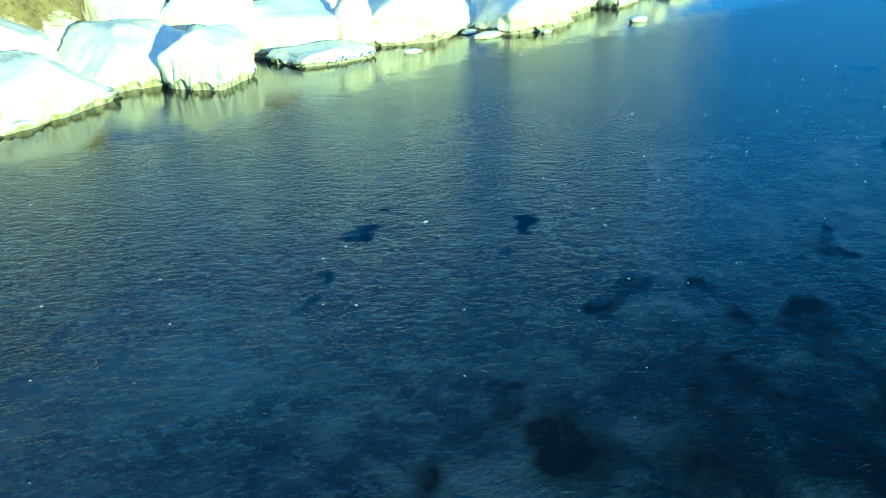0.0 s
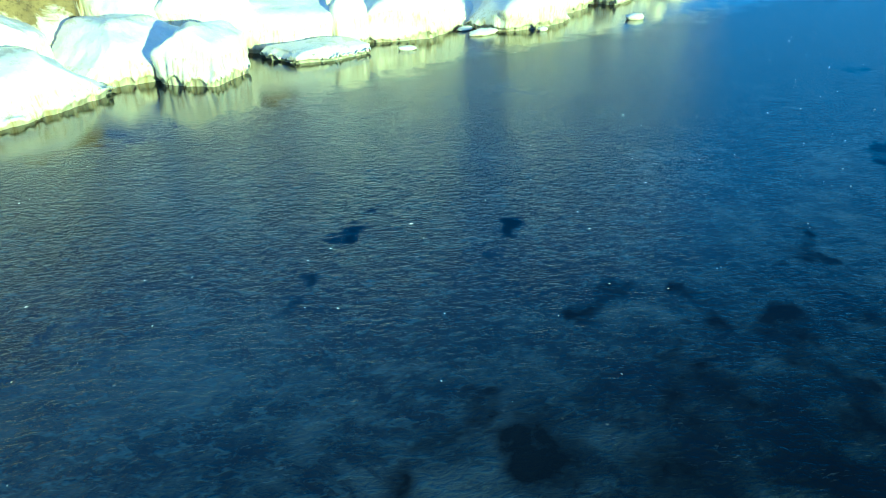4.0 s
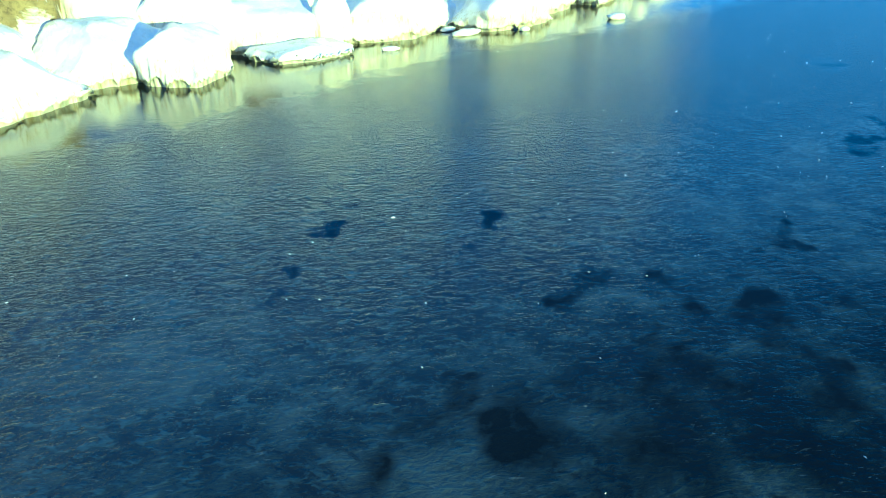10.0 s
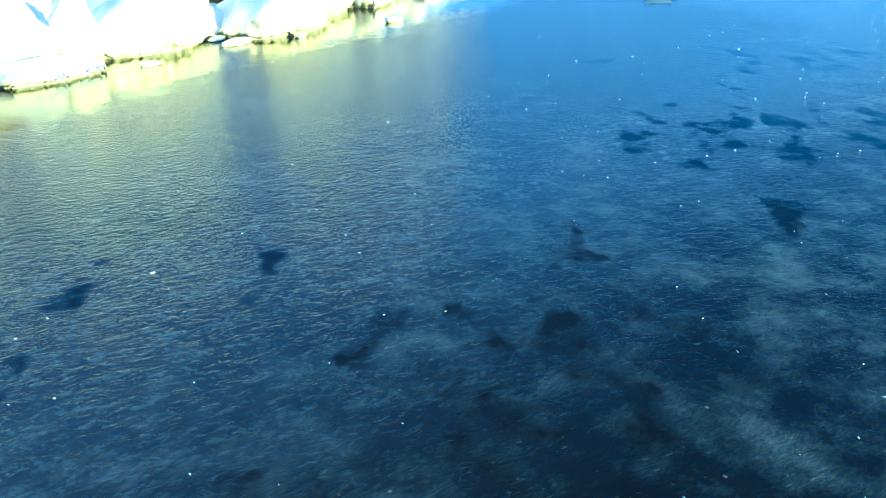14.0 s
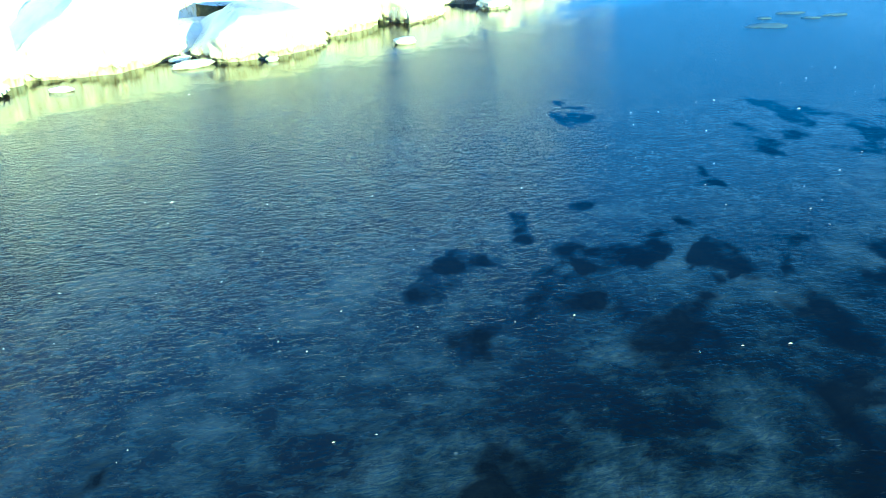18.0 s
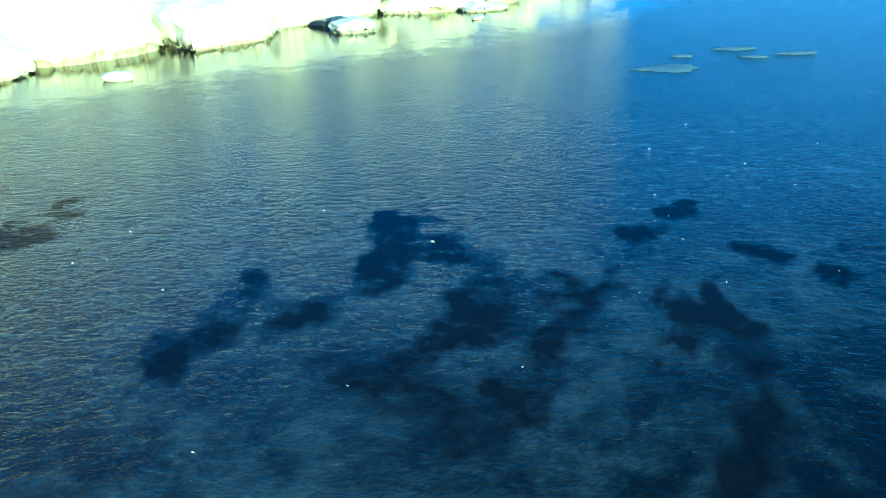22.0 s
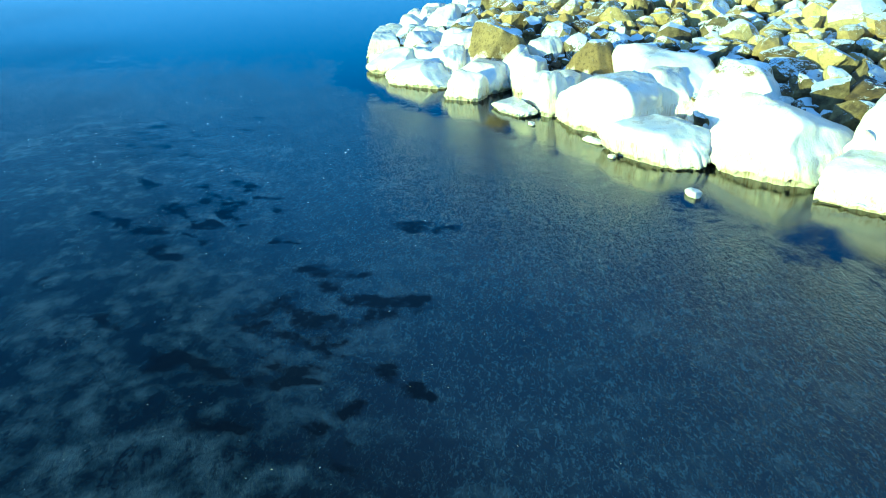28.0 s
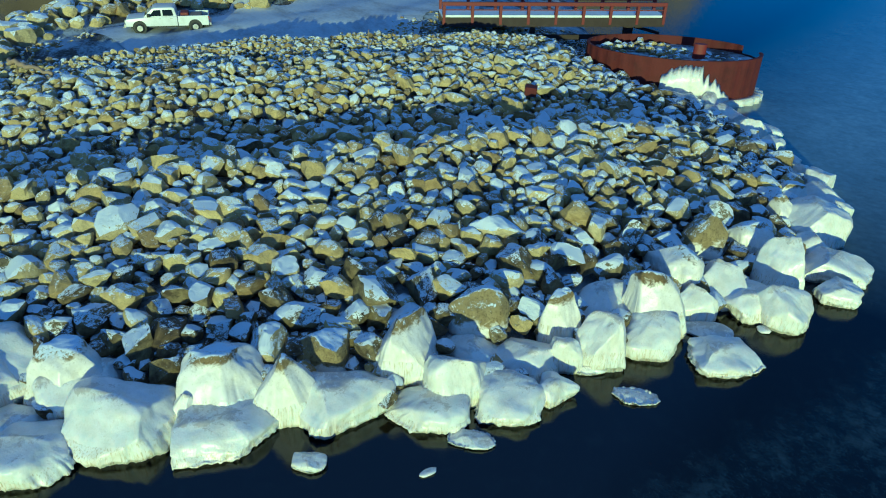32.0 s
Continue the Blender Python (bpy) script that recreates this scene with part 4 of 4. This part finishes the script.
def ring(a0, a1, z0, z1, r, thick, corrugated=0.0):
    bm = bmesh.new()
    n = max(6, int(NSEG * (a1 - a0) / 360))
    rows = []
    for i in range(n + 1):
        a = radians(a0 + (a1 - a0) * i / n)
        q = r + corrugated * (1 if (i // 2) % 2 else -1)
        rows.append([bm.verts.new((math.cos(a) * p, math.sin(a) * p, z)) for p, z in ((q, z0), (q, z1), (q - thick, z1), (q - thick, z0))])
    for p, q in zip(rows, rows[1:]):
        for k in range(4):
            bm.faces.new((p[k], p[(k + 1) % 4], q[(k + 1) % 4], q[k]))
    bm.faces.new(rows[0][::-1])
    bm.faces.new(rows[-1])
    bmesh.ops.recalc_face_normals(bm, faces=bm.faces)
    return bm


part("pile_wall", ring(-200, 4, -1, 3.5, RADIUS, 0.12, 0.03), RUST, cell)
part("pile_wall", ring(32, 160, -1, 3.6, RADIUS, 0.14, 0.03), RUST, cell, "higher back wall of rusty piles")
# lower right stretch: shade on the inner wall painted in with the dark material
part("low_wall", ring(4, 32, -1, 3.0, RADIUS, 0.12, 0.03), DARK_STEEL, cell, "low stretch of wall with its shade put in as dark steel")
part("rim_cap", ring(-200, 4, 3.5, 3.58, RADIUS + 0.05, 0.25), RUST, cell)
part("cell_fill", ring(0, 360, 1.0, 2.9, RADIUS - 0.2, RADIUS - 0.25), GROUND, cell, "snow-dusted stone fill inside the cell")
post = tube(0.5, 0.5, 1.5, 24)
bmesh.ops.rotate(post, verts=post.verts, cent=(0, 0, 0), matrix=Matrix.Rotation(radians(90), 3, "X"))
bmesh.ops.translate(post, verts=post.verts, vec=(2.0, -0.6, 3.3))
part("mooring_post", post, RED_PAINT, cell, "red steel mooring post", False)
part("ice_collar", ring(-160, 30, -0.2, 0.55, RADIUS + 0.7, 0.75, 0.08), ICE, cell, "ring of white ice round the foot", True)
bm = bmesh.new()
rr = np.random.RandomState(3)
prev = None
for i in range(41):
    a = radians(-99 + i * 1.2)
    top = 0.75 + 2.55 * min(1, 0.62 + i / 22, (41 - i) / 20) * rr.uniform(0.9 if i < 22 else 0.55, 1.03)
    cur = [bm.verts.new((math.cos(a) * q, math.sin(a) * q, z)) for q, z in ((RADIUS + 0.45, 0.2), (RADIUS + 0.28, top * 0.6), (RADIUS + 0.06, top), (RADIUS - 0.02, 0.2))]
    if prev:
        for k in range(4):
            bm.faces.new((prev[k], prev[(k + 1) % 4], cur[(k + 1) % 4], cur[k]))
    prev = cur
bmesh.ops.recalc_face_normals(bm, faces=bm.faces)
part("frozen_spray", bm, ICE, cell, "fan of white frozen spray on the wall", True)

# ---- red steel gangway ----
gang = new("steel_gangway")
tagged(gang, "red steel gangway with posts, rails and snowy deck", "gangway")
gang.matrix_world = pose(-21.0, 66.0, 3.45, 0, 0, 47)
LEN = 20.0
part("girder", boxed(0, LEN, -0.15, 0.15, 0, 0.75, 0.02), DARK_STEEL, gang, "brown lower girder")
part("girder", boxed(0, LEN, 2.25, 2.55, 0, 0.75, 0.02), DARK_STEEL, gang)
part("deck", boxed(0, LEN, 0.15, 2.25, 0.55, 0.75), TIMBER, gang)
part("snow_strip", boxed(0, LEN, 0.0, 2.4, 0.754, 0.95, 0.04), SNOW, gang, "strip of snow on the deck")
part("top_rail", boxed(0, LEN, -0.16, 0.12, 1.75, 2.05, 0.02), RED_PAINT, gang)
part("top_rail", boxed(0, LEN, 2.28, 2.56, 1.75, 2.05, 0.02), RED_PAINT, gang)
part("mid_rail", boxed(0, LEN, -0.05, 0.05, 1.35, 1.43), RED_PAINT, gang)
for i in range(9):
    x = 0.15 + i * (LEN - 0.3) / 8
    part("post", boxed(x - 0.12, x + 0.12, -0.2, 0.14, 0.2, 1.75), RED_PAINT, gang)
    part("post", boxed(x - 0.12, x + 0.12, 2.26, 2.58, 0.2, 1.75), RED_PAINT, gang)
part("support_beam", boxed(7, LEN, 0.6, 0.9, -1.3, -0.9, 0.02), DARK_STEEL, gang, "black beam under the gangway")
part("support_leg", boxed(16.6, 17.4, 0.5, 0.95, -4.2, 0.0), DARK_STEEL, gang)
part("support_leg", boxed(8.0, 8.4, 0.5, 0.95, -4.2, 0.0), DARK_STEEL, gang)
part("brace", prism([(17.6, -0.3), (LEN, -0.9), (LEN, -0.65), (17.6, -0.05)], 0.6, 0.9), DARK_STEEL, gang)

# small rusty box among the stones
z0 = heights(-6.4, 58.0)
crate = part("rusty_box", boxed(-0.4, 0.4, -0.35, 0.35, 0, 0.6, 0.03), RUST)
crate.matrix_world = pose(-6.4, 58.0, z0 + 0.25, 3, 4, 30)
tagged(crate, "small rusty steel box among the stones", "steel box")

# snowy track behind the stones
TR = [(-33, 44), (-31, 52), (-29, 62), (-30, 76), (-36, 92), (-46, 110)]
bm = bmesh.new()
prev = None
for i in range(61):
    k = i / 60 * (len(TR) - 1)
    j = min(int(k), len(TR) - 2)
    f = k - j
    x, y = TR[j][0] * (1 - f) + TR[j + 1][0] * f, TR[j][1] * (1 - f) + TR[j + 1][1] * f
    w = 6.0 + 1.0 * math.sin(i * 0.8)
    row = [bm.verts.new((x + w * (u - 0.5) * 2, y, heights(x + w * (u - 0.5) * 2, y) + 0.06 + 0.04 * math.sin(u * 19))) for u in np.linspace(0, 1, 15)]
    if prev:
        for a, b, c, d in zip(prev, prev[1:], row[1:], row):
            bm.faces.new((a, b, c, d))
    prev = row
track = part("snowy_track", bm, TRACK, None, "", True)
tagged(track, "packed snow track with wheel marks", "track", kind="structure")


# ---- pickup truck ----
def wheel(truck, x, y):
    w = new("wheel")
    w.parent = truck
    w.location = (x, y, 0.41)
    t = tube(0.41, 0.41, 0.28, 28)
    bmesh.ops.bevel(t, geom=[e for e in t.edges if abs(e.verts[0].co.y - e.verts[1].co.y) < 1e-4], offset=0.06, segments=2, affect="EDGES")
    part("tyre", t, RUBBER, w, "", True)
    r = tube(0.25, 0.21, 0.04, 20)
    bmesh.ops.translate(r, verts=r.verts, vec=(0, -0.135 if y < 0 else 0.135, 0))
    part("rim", r, CHROME, w)
    h = tube(0.08, 0.06, 0.05, 12)
    bmesh.ops.translate(h, verts=h.verts, vec=(0, -0.165 if y < 0 else 0.165, 0))
    part("hub", h, CHROME, w)


def pickup():
    """Crew-cab pickup, its nose to -x."""
    t = new("pickup_truck")
    low = [(-3.1, 0.55), (-3.1, 1.02), (-2.95, 1.13), (-1.75, 1.22), (-1.6, 1.25), (0.75, 1.25), (0.75, 0.52)]
    part("body", prism(low, -0.98, 0.98, 0.05), TRUCK_WHITE, t, "", True)
    cab = [(-1.75, 1.22), (-1.05, 1.86), (-0.8, 1.93), (0.45, 1.93), (0.62, 1.86), (0.75, 1.22)]
    part("cab", prism(cab, -0.90, 0.90, 0.06), TRUCK_WHITE, t, "", True)
    for y in (-0.915, 0.905):
        part("side_window", prism([(-1.32, 1.30), (-0.9, 1.74), (-0.42, 1.76), (-0.42, 1.30)], y, y + 0.012), GLASS, t)
        part("side_window", prism([(-0.28, 1.30), (-0.28, 1.76), (0.42, 1.76), (0.50, 1.30)], y, y + 0.012), GLASS, t)
        part("door_handle", boxed(-0.62, -0.42, y * 1.075 - 0.02, y * 1.075 + 0.02, 1.08, 1.13), CHROME, t)
        part("door_handle", boxed(0.25, 0.45, y * 1.075 - 0.02, y * 1.075 + 0.02, 1.08, 1.13), CHROME, t)
        part("mirror", boxed(-1.45, -1.25, y * 1.12 - 0.1, y * 1.12 + 0.1, 1.25, 1.5, 0.03), BLACK, t)
    ws = prism([(-1.72, 1.27), (-1.10, 1.84), (-1.08, 1.83), (-1.70, 1.26)], -0.78, 0.78)
    part("windscreen", ws, GLASS, t)
    part("bed_side", boxed(0.80, 3.1, -0.98, -0.88, 0.52, 1.27, 0.03), TRUCK_WHITE, t)
    part("bed_side", boxed(0.80, 3.1, 0.88, 0.98, 0.52, 1.27, 0.03), TRUCK_WHITE, t)
    part("bed_floor", boxed(0.80, 3.1, -0.88, 0.88, 0.58, 0.70), BLACK, t)
    part("tailgate", boxed(3.06, 3.14, -0.87, 0.87, 0.62, 1.26, 0.02), TRUCK_WHITE, t)
    part("bed_front", boxed(0.80, 0.86, -0.88, 0.88, 0.60, 1.26), TRUCK_WHITE, t)
    part("rear_bumper", boxed(3.15, 3.3, -0.95, 0.95, 0.50, 0.68, 0.03), CHROME, t)
    part("front_bumper", boxed(-3.24, -3.08, -0.96, 0.96, 0.48, 0.74, 0.03), CHROME, t)
    part("grille", boxed(-3.14, -3.09, -0.65, 0.65, 0.76, 1.02), BLACK, t)
    for y in (-0.9, 0.74):
        part("tail_lamp", boxed(3.08, 3.16, y, y + 0.16, 0.88, 1.18), LIGHT_RED, t)
        part("headlamp", boxed(-3.14, -3.06, y, y + 0.16, 0.84, 1.04), CHROME, t)
    for x in (-2.1, 2.05):
        for y in (-0.86, 0.86):
            arch = tube(0.52, 0.52, 0.27, 24)
            bmesh.ops.translate(arch, verts=arch.verts, vec=(x, y, 0.47))
            part("wheel_arch", arch, BLACK, t)
            wheel(t, x, y * 1.02)
    part("chassis", boxed(-2.8, 3.0, -0.6, 0.6, 0.35, 0.56), BLACK, t)
    part("cargo", boxed(1.0, 1.6, -0.6, 0.5, 0.70, 1.45, 0.08), RED_PAINT, t, "red gear in the load bed")
    part("cargo", boxed(1.7, 2.6, -0.7, 0.6, 0.70, 1.25, 0.1), TIMBER, t, "brown gear in the load bed")
    tagged(t, "white crew-cab pickup truck parked on the gravel track", "pickup truck")
    return t


truck = pickup()
truck.matrix_world = pose(-34.9, 48.6, heights(-34.9, 48.6) + 0.03, 0, 0, 55)

# ---- far shore ----
bm = bmesh.new()
prev = None
for i in range(121):
    a = radians(4 + i * 0.70)
    r = 420
    x, y = r * -math.sin(a), r * math.cos(a)
    hgt = 2.2 * (95 + 14 * math.sin(i * 0.37) + 8 * math.sin(i * 0.9 + 1)) * min(1, (i / 42) ** 1.5, (121 - i) / 40)
    cur = [bm.verts.new((x * q, y * q, z)) for q, z in ((1.0, -1), (1.12, hgt * 0.55), (1.3, hgt))]
    if prev:
        for k in range(2):
            bm.faces.new((prev[k], cur[k], cur[k + 1], prev[k + 1]))
    prev = cur
hills = part("far_hills", bm, HILL, None, "", True)
tagged(hills, "tan wooded hills across the lake", "hills", kind="structure")


# ---- driftwood and a stake among the stones ----
def driftwood(a, b, r, words):
    a, b = Vector(a), Vector(b)
    rr = np.random.RandomState(int(abs(a.x * 10)))
    bm = bmesh.new()
    side = (b - a).normalized().orthogonal().normalized()
    other = (b - a).normalized().cross(side)
    prev = None
    for i in range(13):
        k = i / 12
        c = a.lerp(b, k) + (side * rr.normal() + other * rr.normal()) * r * 0.35
        q = r * (1 - 0.45 * k) * rr.uniform(0.85, 1.1)
        cur = [bm.verts.new(c + (side * math.cos(u) + other * math.sin(u)) * q) for u in np.linspace(0, 2 * math.pi, 10, endpoint=False)]
        if prev:
            for p in range(10):
                bm.faces.new((prev[p], prev[(p + 1) % 10], cur[(p + 1) % 10], cur[p]))
        else:
            bm.faces.new(cur[::-1])
        prev = cur
    bm.faces.new(prev)
    bmesh.ops.recalc_face_normals(bm, faces=bm.faces)
    ob = part("driftwood_log", bm, TIMBER, None, "", True)
    tagged(ob, words, "driftwood", "driftwood on the stones")


def on_stones(x, y, up):
    return (x, y, heights(x, y) + up)


driftwood(on_stones(-4.6, 43.6, 0.45), on_stones(-4.2, 45.4, 0.75), 0.09, "weathered grey driftwood branch lying on the riprap")
driftwood(on_stones(-31.7, 35.0, 0.45), on_stones(-28.2, 36.1, 0.50), 0.19, "long pale driftwood log on the snowy stones")
driftwood(on_stones(-27.8, 35.7, 0.40), on_stones(-25.7, 35.8, 0.30), 0.08, "thin driftwood stick on the snowy stones")
driftwood(on_stones(-18.2, 54.3, -0.1), on_stones(-18.15, 54.3, 1.7), 0.05, "thin wooden stake standing in the gravel")
driftwood(on_stones(-35.4, 37.8, -0.1), on_stones(-35.1, 37.6, 1.4), 0.06, "leaning wooden stake in the snowy stones")
